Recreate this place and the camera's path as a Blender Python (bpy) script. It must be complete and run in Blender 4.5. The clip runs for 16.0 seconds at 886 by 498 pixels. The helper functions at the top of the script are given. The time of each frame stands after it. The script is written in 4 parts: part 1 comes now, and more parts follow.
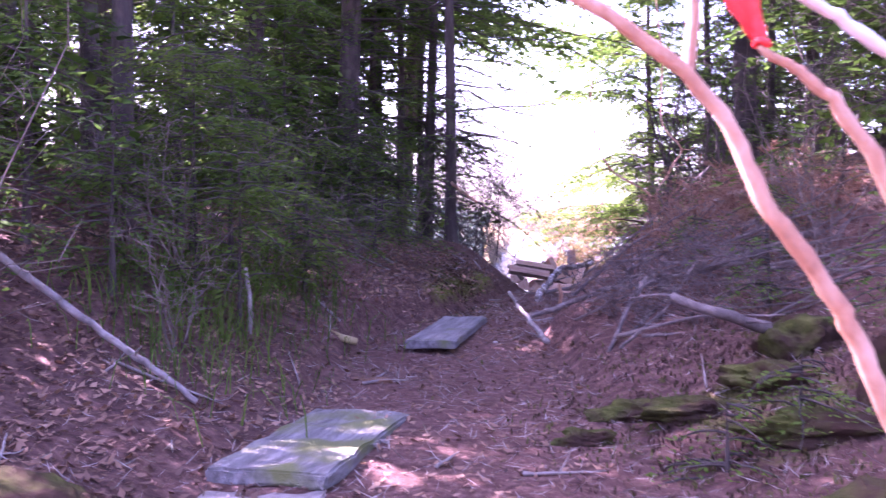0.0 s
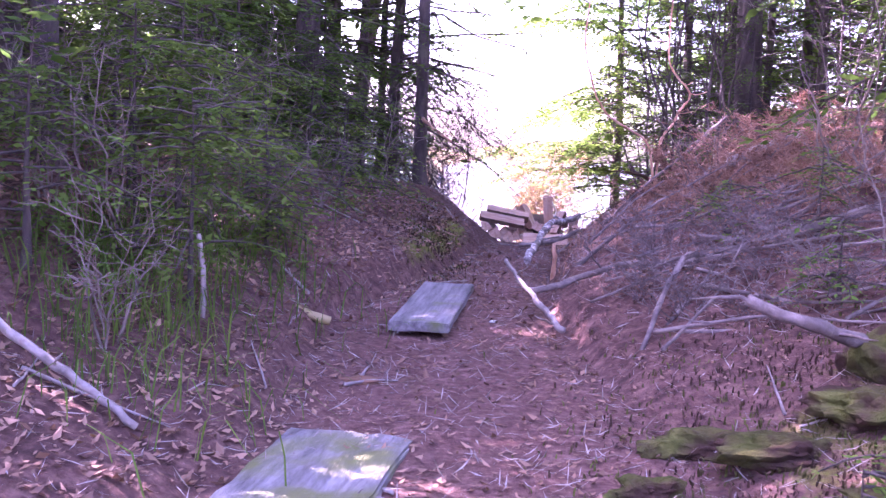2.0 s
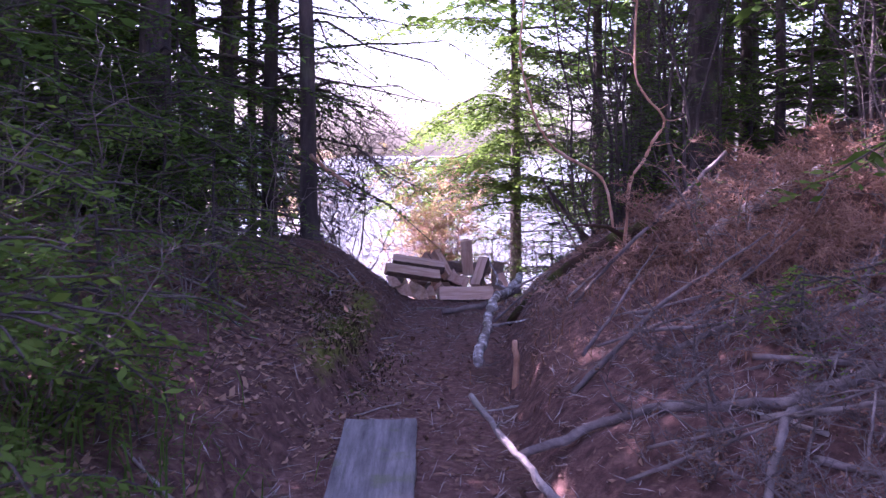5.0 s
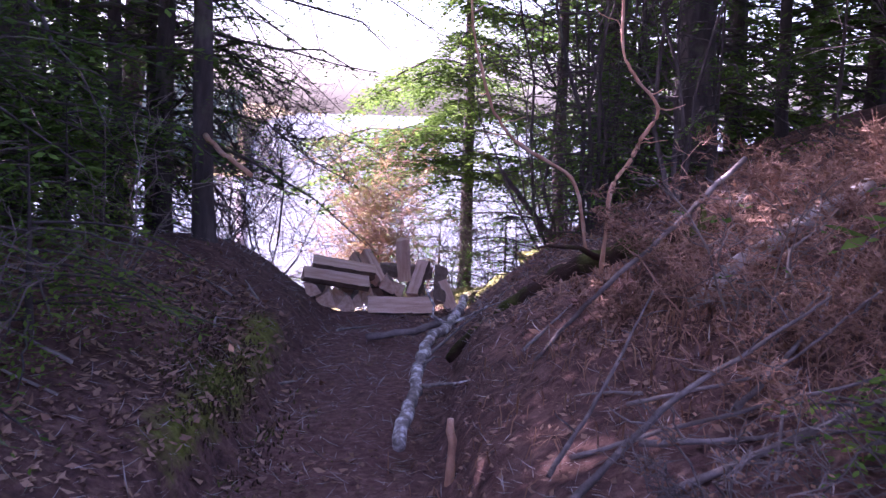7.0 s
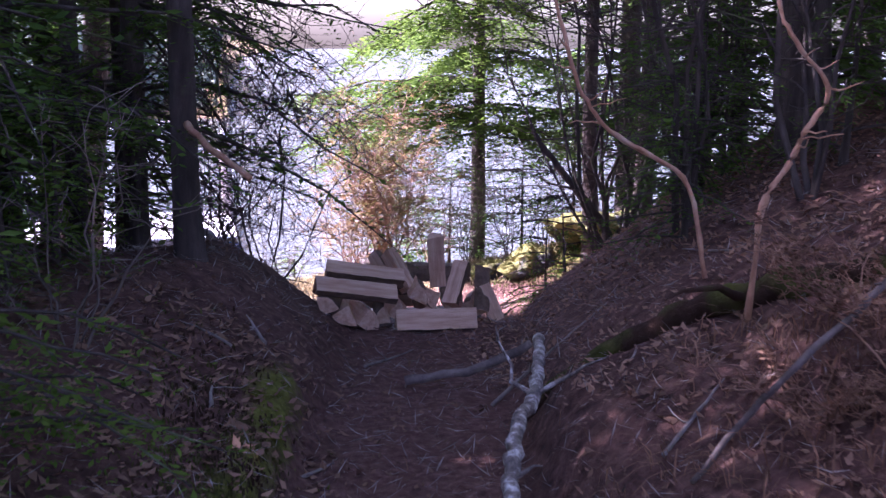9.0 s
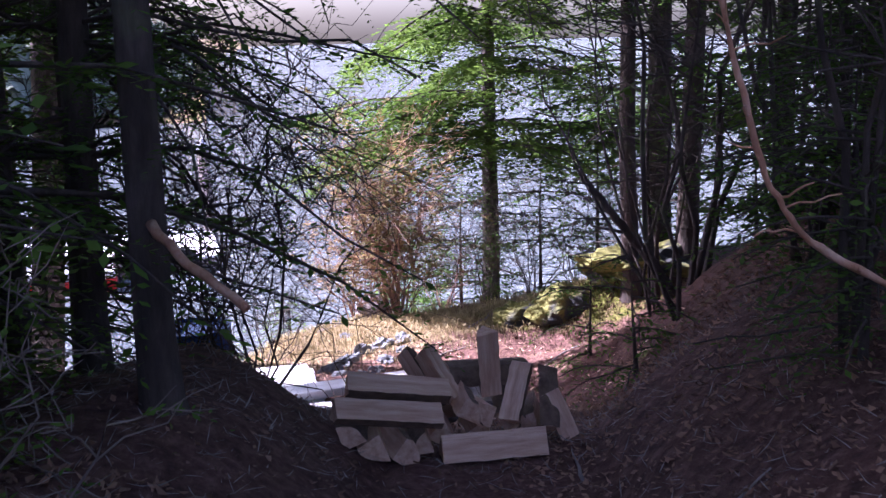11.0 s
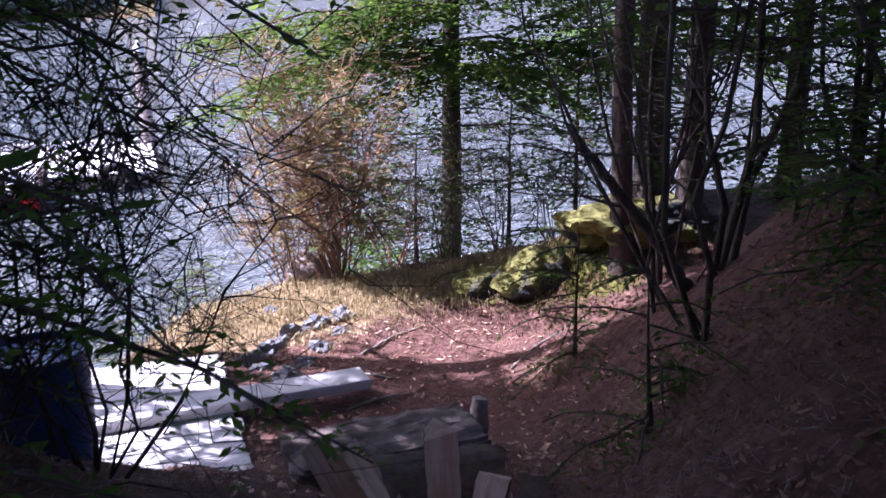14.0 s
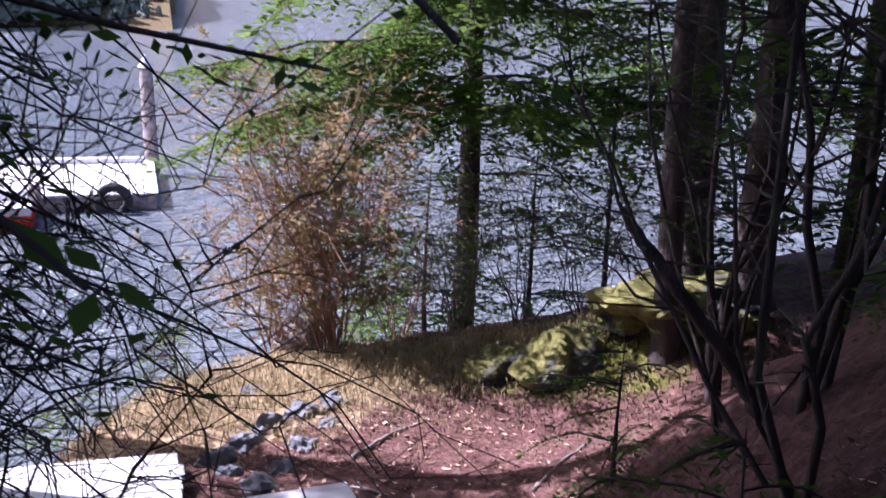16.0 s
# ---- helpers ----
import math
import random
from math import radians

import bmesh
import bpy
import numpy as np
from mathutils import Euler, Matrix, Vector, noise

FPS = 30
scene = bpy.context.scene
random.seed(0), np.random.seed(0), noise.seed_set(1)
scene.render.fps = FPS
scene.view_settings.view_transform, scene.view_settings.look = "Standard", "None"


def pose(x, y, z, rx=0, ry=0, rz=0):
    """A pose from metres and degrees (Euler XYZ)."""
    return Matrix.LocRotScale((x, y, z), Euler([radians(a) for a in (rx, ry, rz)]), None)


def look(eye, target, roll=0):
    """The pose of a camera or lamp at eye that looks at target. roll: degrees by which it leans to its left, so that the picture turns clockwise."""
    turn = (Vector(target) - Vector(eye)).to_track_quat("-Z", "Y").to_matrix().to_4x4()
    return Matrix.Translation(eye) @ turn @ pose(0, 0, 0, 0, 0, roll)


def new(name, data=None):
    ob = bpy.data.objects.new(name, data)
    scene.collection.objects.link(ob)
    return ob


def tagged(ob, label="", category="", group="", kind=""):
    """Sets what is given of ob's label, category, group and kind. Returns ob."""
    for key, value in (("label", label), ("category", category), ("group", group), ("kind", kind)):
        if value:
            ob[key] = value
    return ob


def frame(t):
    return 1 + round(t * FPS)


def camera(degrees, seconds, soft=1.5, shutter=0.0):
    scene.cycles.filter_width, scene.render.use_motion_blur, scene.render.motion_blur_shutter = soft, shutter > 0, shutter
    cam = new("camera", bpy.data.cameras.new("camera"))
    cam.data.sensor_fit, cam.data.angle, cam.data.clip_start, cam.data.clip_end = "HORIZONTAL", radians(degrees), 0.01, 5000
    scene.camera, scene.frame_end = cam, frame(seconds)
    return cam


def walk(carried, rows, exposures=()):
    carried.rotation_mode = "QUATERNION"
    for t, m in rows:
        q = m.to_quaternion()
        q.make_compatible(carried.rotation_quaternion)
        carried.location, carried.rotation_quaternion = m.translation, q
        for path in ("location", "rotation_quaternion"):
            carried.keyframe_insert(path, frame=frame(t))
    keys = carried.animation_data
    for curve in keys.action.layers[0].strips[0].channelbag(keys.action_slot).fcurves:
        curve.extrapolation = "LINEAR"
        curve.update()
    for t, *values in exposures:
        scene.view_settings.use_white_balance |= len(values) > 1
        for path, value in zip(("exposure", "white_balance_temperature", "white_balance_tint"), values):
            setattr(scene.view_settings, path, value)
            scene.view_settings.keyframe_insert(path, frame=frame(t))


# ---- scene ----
cam = camera(44.6, 16.0, 1.4, 0.3)
METRES, EYE, TILT, LEAN, TURN = 12.0, 1.2, -1.0, 0.0, 0.0
EXPOSURES = [(0.0, 4.2, 5650, 76), (2.0, 4.75, 5650, 80), (3.5, 4.05, 5600, 74), (4.5, 3.7, 5550, 68), (8.0, 3.3, 5500, 56), (9.2, 3.05, 5450, 48), (11.5, 2.4, 5350, 38), (14.0, 2.05, 5350, 36), (16.0, 1.75, 5350, 36)]
ROWS = [
    (0.0, 0.0, 0.0, 0.0, 0.0, 0.0, -0.0),
    (0.5, -0.0068, 0.0295, 0.0034, 3.44, -0.81, -2.19),
    (1.0, -0.0103, 0.0552, 0.0061, 3.11, -4.41, -3.84),
    (1.5, -0.0191, 0.0814, 0.0091, -0.07, -2.01, -1.68),
    (2.0, -0.0267, 0.1005, 0.0182, -3.41, -4.12, -2.11),
    (2.5, -0.0247, 0.1325, 0.019, -2.1, -2.87, -2.34),
    (3.0, -0.0229, 0.1605, 0.0313, -2.18, -6.17, -2.5),
    (3.5, -0.0325, 0.1957, 0.0373, -7.82, -2.29, -0.91),
    (4.0, -0.0401, 0.2222, 0.0496, -10.21, -5.33, -1.52),
    (4.5, -0.0412, 0.2547, 0.0517, -10.24, -4.26, 0.12),
    (7.0, 0.002, 0.4261, 0.0669, -12.96, -6.35, -1.4),
    (7.5, 0.0031, 0.4574, 0.0776, -14.66, -7.72, -0.96),
    (8.0, 0.0087, 0.4926, 0.0797, -8.81, -8.19, -1.07),
    (8.5, 0.0121, 0.5231, 0.0821, -8.51, -10.49, -1.3),
    (9.0, 0.0032, 0.5582, 0.0848, -13.95, -9.88, 0.0),
    (11.5, 0.0168, 0.7097, 0.1084, -14.9, -10.51, 1.94),
    (12.0, 0.0284, 0.7223, 0.1116, -12.22, -11.74, 0.96),
    (12.5, 0.0317, 0.7615, 0.1084, -15.6, -12.51, 0.29),
    (13.0, 0.0357, 0.7849, 0.111, -19.82, -14.76, 0.62),
    (13.5, 0.0476, 0.8224, 0.1061, -16.94, -16.2, 1.75),
    (14.0, 0.0601, 0.8492, 0.1102, -17.03, -15.68, 0.55),
    (14.5, 0.0667, 0.8807, 0.11, -17.99, -12.76, 1.13),
    (15.0, 0.0735, 0.9071, 0.1122, -17.15, -14.31, 0.62),
    (15.5, 0.0833, 0.9317, 0.1139, -14.72, -11.93, -0.7),
    (16.0, 0.0896, 0.9528, 0.1114, -15.86, -14.53, -1.66),
]
walk(cam, [(t, pose(0, 0, EYE, TILT, LEAN, TURN) @ pose(METRES * x, METRES * y, METRES * z, 90 + pitch, roll, yaw)) for t, x, y, z, yaw, pitch, roll in ROWS], EXPOSURES)

# ---- light ----
SUN_AZ, SUN_EL = -62.0, 46.0          # degrees right of +y, above the horizon
world = bpy.data.worlds.new("world")
scene.world = world
world.use_nodes = True
wn = world.node_tree.nodes
sky = wn.new("ShaderNodeTexSky")
sky.sky_type, sky.sun_disc = "NISHITA", False
sky.dust_density = 3.5
sky.sun_elevation, sky.sun_rotation = radians(SUN_EL), radians(SUN_AZ)
wn["Background"].inputs["Strength"].default_value = 0.085
world.node_tree.links.new(sky.outputs[0], wn["Background"].inputs["Color"])
sun = new("sun", bpy.data.lights.new("sun", "SUN"))
sun.data.energy, sun.data.angle, sun.data.color = 5.0, radians(0.5), (1.0, 0.95, 0.88)
az, el = radians(SUN_AZ), radians(SUN_EL)
sun.matrix_world = look((0, 0, 30), (-30 * math.sin(az) * math.cos(el), -30 * math.cos(az) * math.cos(el), 30 - 30 * math.sin(el)))


# ---- materials ----
def material(name, stops, scale=8.0, detail=6.0, rough=0.85, bump=0.4, bump_scale=None, fine=None, stretch=(1, 1, 1), vary=0.0, metal=0.0, through_light=0.0, patch=None, coat=0.0, gloss=0.5):
    """Noise between colours, with an optional second colour in patches, bump, and variation piece by piece."""
    m = bpy.data.materials.new(name)
    m.use_nodes = True
    nt = m.node_tree
    n, l = nt.nodes, nt.links
    b = n["Principled BSDF"]
    b.inputs["Roughness"].default_value, b.inputs["Metallic"].default_value = rough, metal
    b.inputs["Coat Weight"].default_value, b.inputs["Specular IOR Level"].default_value = coat, gloss
    co = n.new("ShaderNodeTexCoord")
    mp = n.new("ShaderNodeMapping")
    mp.inputs["Scale"].default_value = stretch
    l.new(co.outputs["Object"], mp.inputs[0])
    tx = n.new("ShaderNodeTexNoise")
    tx.inputs["Scale"].default_value, tx.inputs["Detail"].default_value, tx.inputs["Roughness"].default_value = scale, detail, 0.65
    l.new(mp.outputs[0], tx.inputs[0])
    rp = n.new("ShaderNodeValToRGB")
    e = rp.color_ramp.elements
    e[0].position, e[0].color = 0.3, (*stops[0], 1)
    e[1].position, e[1].color = 0.7, (*stops[-1], 1)
    for i, c in enumerate(stops[1:-1]):
        e.new(0.3 + 0.4 * (i + 1) / (len(stops) - 1)).color = (*c, 1)
    l.new(tx.outputs[0], rp.inputs[0])
    colour = rp.outputs[0]
    if patch:
        pc, ps, lo, hi = patch
        t2 = n.new("ShaderNodeTexNoise")
        t2.inputs["Scale"].default_value, t2.inputs["Detail"].default_value = ps, 5
        l.new(co.outputs["Object"], t2.inputs[0])
        r2 = n.new("ShaderNodeMapRange")
        r2.inputs[1].default_value, r2.inputs[2].default_value = lo, hi
        l.new(t2.outputs[0], r2.inputs[0])
        mx = n.new("ShaderNodeMix")
        mx.data_type = "RGBA"
        l.new(r2.outputs[0], mx.inputs[0]), l.new(colour, mx.inputs[6])
        mx.inputs[7].default_value = (*pc, 1)
        colour = mx.outputs[2]
    if vary:
        hs = n.new("ShaderNodeHueSaturation")
        geo, info, ad = n.new("ShaderNodeNewGeometry"), n.new("ShaderNodeObjectInfo"), n.new("ShaderNodeMath")
        ad.operation = "ADD"
        l.new(geo.outputs["Random Per Island"], ad.inputs[0]), l.new(info.outputs["Random"], ad.inputs[1])
        mr = n.new("ShaderNodeMapRange")
        mr.inputs[2].default_value, mr.inputs[3].default_value, mr.inputs[4].default_value = 2.0, 1 - vary, 1 + vary
        l.new(ad.outputs[0], mr.inputs[0]), l.new(mr.outputs[0], hs.inputs["Value"]), l.new(colour, hs.inputs["Color"])
        colour = hs.outputs[0]
    l.new(colour, b.inputs["Base Color"])
    if bump:
        t3 = n.new("ShaderNodeTexNoise")
        t3.inputs["Scale"].default_value, t3.inputs["Detail"].default_value, t3.inputs["Roughness"].default_value = bump_scale or scale * 3, 8, 0.7
        l.new(mp.outputs[0], t3.inputs[0])
        bp = n.new("ShaderNodeBump")
        bp.inputs["Strength"].default_value, bp.inputs["Distance"].default_value = bump, 0.03
        l.new(t3.outputs[0], bp.inputs["Height"]), l.new(bp.outputs[0], b.inputs["Normal"])
    if through_light:
        tr = n.new("ShaderNodeBsdfTranslucent")
        l.new(colour, tr.inputs[0])
        ms = n.new("ShaderNodeMixShader")
        ms.inputs[0].default_value = through_light
        l.new(b.outputs[0], ms.inputs[1]), l.new(tr.outputs[0], ms.inputs[2]), l.new(ms.outputs[0], n["Material Output"].inputs[0])
    return m




def ground_material():
    """Leaf mould, bare trail soil, moss and straw, by the cover painted over the ground."""
    m = bpy.data.materials.new("forest_floor")
    m.use_nodes = True
    n, l = m.node_tree.nodes, m.node_tree.links
    b = n["Principled BSDF"]
    b.inputs["Roughness"].default_value = 0.95
    b.inputs["Specular IOR Level"].default_value = 0.2
    co, at, sp = n.new("ShaderNodeTexCoord"), n.new("ShaderNodeAttribute"), n.new("ShaderNodeSeparateColor")
    at.attribute_name = "cover"
    l.new(at.outputs["Color"], sp.inputs[0])

    def speckle(scale, stops, rough=0.7):
        t, r = n.new("ShaderNodeTexNoise"), n.new("ShaderNodeValToRGB")
        t.inputs["Scale"].default_value, t.inputs["Detail"].default_value, t.inputs["Roughness"].default_value = scale, 10, rough
        l.new(co.outputs["Object"], t.inputs[0]), l.new(t.outputs[0], r.inputs[0])
        e = r.color_ramp.elements
        e[0].position, e[0].color, e[1].position, e[1].color = 0.32, (*stops[0], 1), 0.68, (*stops[-1], 1)
        for i, c in enumerate(stops[1:-1]):
            e.new(0.32 + 0.36 * (i + 1) / (len(stops) - 1)).color = (*c, 1)
        return t.outputs[0], r.outputs[0]

    grain, mould = speckle(14, [(0.045, 0.022, 0.018), (0.105, 0.052, 0.042), (0.2, 0.11, 0.085)])
    _, soil = speckle(22, [(0.062, 0.028, 0.023), (0.125, 0.06, 0.049), (0.22, 0.125, 0.1)])
    _, moss = speckle(18, [(0.05, 0.055, 0.01), (0.12, 0.125, 0.02), (0.2, 0.19, 0.05)])
    _, straw = speckle(20, [(0.15, 0.1, 0.05), (0.34, 0.25, 0.13), (0.48, 0.38, 0.22)])
    broken, _ = speckle(5, [(0, 0, 0), (1, 1, 1)])

    def over(low, high, weight):
        ad, mr, mx = n.new("ShaderNodeMath"), n.new("ShaderNodeMapRange"), n.new("ShaderNodeMix")
        ad.operation, mx.data_type = "ADD", "RGBA"
        l.new(weight, ad.inputs[0]), l.new(broken, ad.inputs[1])
        mr.inputs[1].default_value, mr.inputs[2].default_value = 0.92, 1.12
        l.new(ad.outputs[0], mr.inputs[0]), l.new(mr.outputs[0], mx.inputs[0])
        l.new(low, mx.inputs[6]), l.new(high, mx.inputs[7])
        return mx.outputs[2]

    colour = over(over(over(mould, soil, sp.outputs[2]), straw, sp.outputs[1]), moss, sp.outputs[0])
    l.new(colour, b.inputs["Base Color"])
    bp = n.new("ShaderNodeBump")
    bp.inputs["Strength"].default_value, bp.inputs["Distance"].default_value = 0.9, 0.04
    l.new(grain, bp.inputs["Height"]), l.new(bp.outputs[0], b.inputs["Normal"])
    return m


M_GROUND = ground_material()
M_BARK = material("dark_bark", [(0.022, 0.016, 0.013), (0.06, 0.043, 0.036), (0.12, 0.09, 0.078)], 10, 8, 0.95, 0.9, 24, stretch=(1, 1, 0.25), patch=((0.12, 0.14, 0.07), 2.5, 0.58, 0.7))
M_TWIG = material("grey_twig", [(0.07, 0.05, 0.042), (0.21, 0.16, 0.13)], 6, 4, 0.85, 0.2, vary=0.25)
M_TWIG_RED = material("reddish_twig", [(0.16, 0.075, 0.05), (0.34, 0.19, 0.12)], 6, 4, 0.8, 0.2, vary=0.25)
M_NEEDLE = material("hemlock_needles", [(0.04, 0.08, 0.016), (0.08, 0.145, 0.026), (0.13, 0.2, 0.036)], 1.5, 4, 0.8, 0, vary=0.35, through_light=0.5, gloss=0.15)
# paler hemlock needles: light on sunlit boughs put into the colour, also pale sprigs
M_NEEDLE_LIT = material("pale_lit_needles", [(0.055, 0.11, 0.018), (0.13, 0.19, 0.032)], 1.5, 4, 0.8, 0, vary=0.3, through_light=0.55, gloss=0.15)
M_LEAF = material("dry_leaf", [(0.09, 0.045, 0.03), (0.2, 0.105, 0.065), (0.34, 0.2, 0.13)], 1.2, 3, 0.8, 0, vary=0.4, through_light=0.15)
M_MOSS = material("moss", [(0.04, 0.045, 0.012), (0.09, 0.1, 0.024), (0.16, 0.165, 0.05)], 12, 8, 0.95, 0.9, 60, vary=0.3, gloss=0.1, patch=((0.065, 0.036, 0.026), 4.5, 0.38, 0.56))
M_PLANK = material("weathered_plank", [(0.07, 0.06, 0.06), (0.15, 0.135, 0.135), (0.25, 0.23, 0.23)], 5, 8, 0.85, 0.5, 20, stretch=(6, 0.5, 6), patch=((0.11, 0.12, 0.05), 5, 0.55, 0.7))
M_SLAB = material("mossy_slab", [(0.08, 0.07, 0.065), (0.17, 0.155, 0.15), (0.3, 0.28, 0.27)], 6, 8, 0.85, 0.7, 22, stretch=(4, 0.7, 4), patch=((0.13, 0.14, 0.045), 3.2, 0.44, 0.6))
M_DECK = material("grey_deck_board", [(0.42, 0.4, 0.4), (0.62, 0.6, 0.6)], 5, 8, 0.6, 0.3, 20, stretch=(0.5, 6, 6), vary=0.12)
M_WOOD = material("split_wood", [(0.46, 0.24, 0.15), (0.62, 0.38, 0.26), (0.74, 0.52, 0.38)], 6, 7, 0.75, 0.5, 25, stretch=(0.6, 6, 6), vary=0.2)
M_ROCK = material("grey_rock", [(0.08, 0.085, 0.09), (0.2, 0.205, 0.22), (0.31, 0.315, 0.33)], 5, 9, 0.85, 0.9, 20, patch=((0.2, 0.18, 0.05), 6, 0.58, 0.7))
M_RUST = material("withered_leaf", [(0.1, 0.12, 0.03), (0.2, 0.15, 0.05), (0.32, 0.17, 0.08)], 2.5, 4, 0.7, 0, vary=0.35, through_light=0.4)
M_ORANGE = material("orange_bark", [(0.24, 0.1, 0.055), (0.44, 0.22, 0.13), (0.58, 0.38, 0.27)], 14, 7, 0.7, 0.5, 40, stretch=(1, 1, 0.5))
M_GREYWOOD = material("weathered_wood", [(0.1, 0.08, 0.072), (0.24, 0.195, 0.175), (0.4, 0.34, 0.31)], 9, 8, 0.85, 0.6, 30, patch=((0.09, 0.1, 0.04), 4, 0.6, 0.75))
M_DEADWOOD = material("dark_dead_wood", [(0.05, 0.036, 0.032), (0.12, 0.09, 0.08), (0.26, 0.2, 0.18)], 7, 7, 0.9, 0.6, 30)
M_BIRCH = material("lichen_bark", [(0.03, 0.024, 0.022), (0.2, 0.16, 0.14), (0.78, 0.74, 0.72)], 22, 6, 0.8, 0.5, 40)
M_BARKPALE = material("firewood_bark", [(0.1, 0.06, 0.04), (0.24, 0.15, 0.1)], 20, 7, 0.9, 0.8, 50)
M_MOSSROCK = material("mossy_rock", [(0.09, 0.085, 0.02), (0.2, 0.19, 0.045), (0.28, 0.25, 0.08)], 10, 8, 0.95, 0.9, 50, patch=((0.05, 0.05, 0.052), 2.2, 0.5, 0.58))
M_RED = material("red_paint", [(0.55, 0.02, 0.015), (0.7, 0.04, 0.03)], 8, 4, 0.5, 0.1)
M_BLUE = material("blue_plastic", [(0.012, 0.05, 0.2), (0.02, 0.08, 0.3)], 6, 5, 0.4, 0.1)
M_TYRE = material("black_rubber", [(0.012, 0.012, 0.012), (0.03, 0.03, 0.03)], 12, 5, 0.8, 0.3)
M_DECKPALE = material("pale_dock_board", [(0.5, 0.48, 0.46), (0.7, 0.68, 0.66)], 5, 7, 0.7, 0.3, 20, vary=0.1)
M_DRY = material("dead_fern", [(0.09, 0.04, 0.024), (0.19, 0.095, 0.055), (0.3, 0.17, 0.1)], 2, 4, 0.8, 0, vary=0.4, through_light=0.25)
M_STRAW = material("straw", [(0.2, 0.15, 0.07), (0.4, 0.32, 0.16)], 3, 4, 0.8, 0, vary=0.35, through_light=0.25)
# conifer green paled and greyed: some distance haze is in the colour
M_FARTREE = material("distant_conifers", [(0.09, 0.11, 0.08), (0.15, 0.17, 0.12)], 0.3, 4, 0.9, 0, vary=0.4)


def water_material():
    m = bpy.data.materials.new("lake_water")
    m.use_nodes = True
    n, l = m.node_tree.nodes, m.node_tree.links
    b = n["Principled BSDF"]
    # pale base colour stands in for bright sky glare on the lake
    b.inputs["Base Color"].default_value = (0.14, 0.16, 0.165, 1)
    b.inputs["Roughness"].default_value, b.inputs["IOR"].default_value = 0.07, 1.33
    co, mp = n.new("ShaderNodeTexCoord"), n.new("ShaderNodeMapping")
    mp.inputs["Scale"].default_value = (0.55, 1.5, 1)
    mp.inputs["Rotation"].default_value = (0, 0, radians(12))
    l.new(co.outputs["Object"], mp.inputs[0])
    tx = n.new("ShaderNodeTexNoise")
    tx.inputs["Scale"].default_value, tx.inputs["Detail"].default_value, tx.inputs["Roughness"].default_value = 1.6, 5, 0.6
    l.new(mp.outputs[0], tx.inputs[0])
    bp = n.new("ShaderNodeBump")
    bp.inputs["Strength"].default_value, bp.inputs["Distance"].default_value = 1.0, 0.85
    l.new(tx.outputs[0], bp.inputs["Height"]), l.new(bp.outputs[0], b.inputs["Normal"])
    return m


M_WATER = water_material()

# ---- geometry helpers ----
WATER_Z = -3.2


class Geo:
    """Collects vertices and faces into one mesh."""

    def __init__(self):
        self.v, self.f, self.n = [], [], 0

    def add(self, v, f):
        v, f = np.asarray(v, float), np.asarray(f, int)
        self.v.append(v)
        self.f.extend((f + self.n).tolist())
        self.n += len(v)
        return self

    def ob(self, name, mat, parent=None, smooth=True, label=""):
        me = bpy.data.meshes.new(name)
        me.from_pydata(np.concatenate(self.v).tolist() if self.v else [], [], self.f)
        me.materials.append(mat)
        if smooth:
            me.shade_smooth()
        o = new(name, me)
        if parent:
            o.parent = parent
        return tagged(o, label)


def part(name, bm, mat, parent, label=""):
    """Links a bmesh as one mesh object under a thing."""
    me = bpy.data.meshes.new(name)
    bm.to_mesh(me)
    bm.free()
    me.materials.append(mat)
    o = new(name, me)
    o.parent = parent
    return tagged(o, label)


def tube(points, radii, sides=6, cap=True):
    p = np.asarray(points, float)
    r = np.broadcast_to(np.asarray(radii, float), (len(p),))
    t = np.gradient(p, axis=0)
    t /= np.linalg.norm(t, axis=1, keepdims=True) + 1e-9
    ref = np.where(np.abs(t[:, 2:3]) > 0.9, np.array([[1.0, 0, 0]]), np.array([[0, 0, 1.0]]))
    u = np.cross(t, ref)
    u /= np.linalg.norm(u, axis=1, keepdims=True) + 1e-9
    w = np.cross(t, u)
    a = np.arange(sides) * 2 * np.pi / sides
    v = p[:, None] + r[:, None, None] * (np.cos(a)[None, :, None] * u[:, None] + np.sin(a)[None, :, None] * w[:, None])
    n = len(p)
    i, j = np.meshgrid(np.arange(n - 1), np.arange(sides), indexing="ij")
    k = (j + 1) % sides
    f = np.stack([i * sides + j, i * sides + k, (i + 1) * sides + k, (i + 1) * sides + j], -1).reshape(-1, 4)
    return v.reshape(-1, 3), f


def curve_points(a, b, n, rng, wander=0.1, sag=0.0):
    """Points from a to b along a wandering line."""
    a, b = np.asarray(a, float), np.asarray(b, float)
    s = np.linspace(0, 1, n)[:, None]
    off = np.cumsum(rng.normal(0, 1, (n, 3)), 0)
    off -= off[0] + s * (off[-1] - off[0])
    q = a + (b - a) * s + off * wander * np.linalg.norm(b - a) / n
    q[:, 2] -= sag * 4 * s[:, 0] * (1 - s[:, 0])
    return q


def sm(a, b, t):
    u = np.clip((t - a) / (b - a), 0, 1)
    return u * u * (3 - 2 * u)


def bumpy(x, y, k, seed=0.0):
    """Cheap smooth unevenness from crossed waves."""
    return (np.sin(x * 1.7 * k + 1.3 + seed) * np.cos(y * 1.9 * k - 0.7 + seed) + 0.6 * np.sin(x * 3.1 * k - y * 2.3 * k + seed * 2) + 0.4 * np.sin(x * 5.3 * k + y * 6.1 * k + 2)) / 2


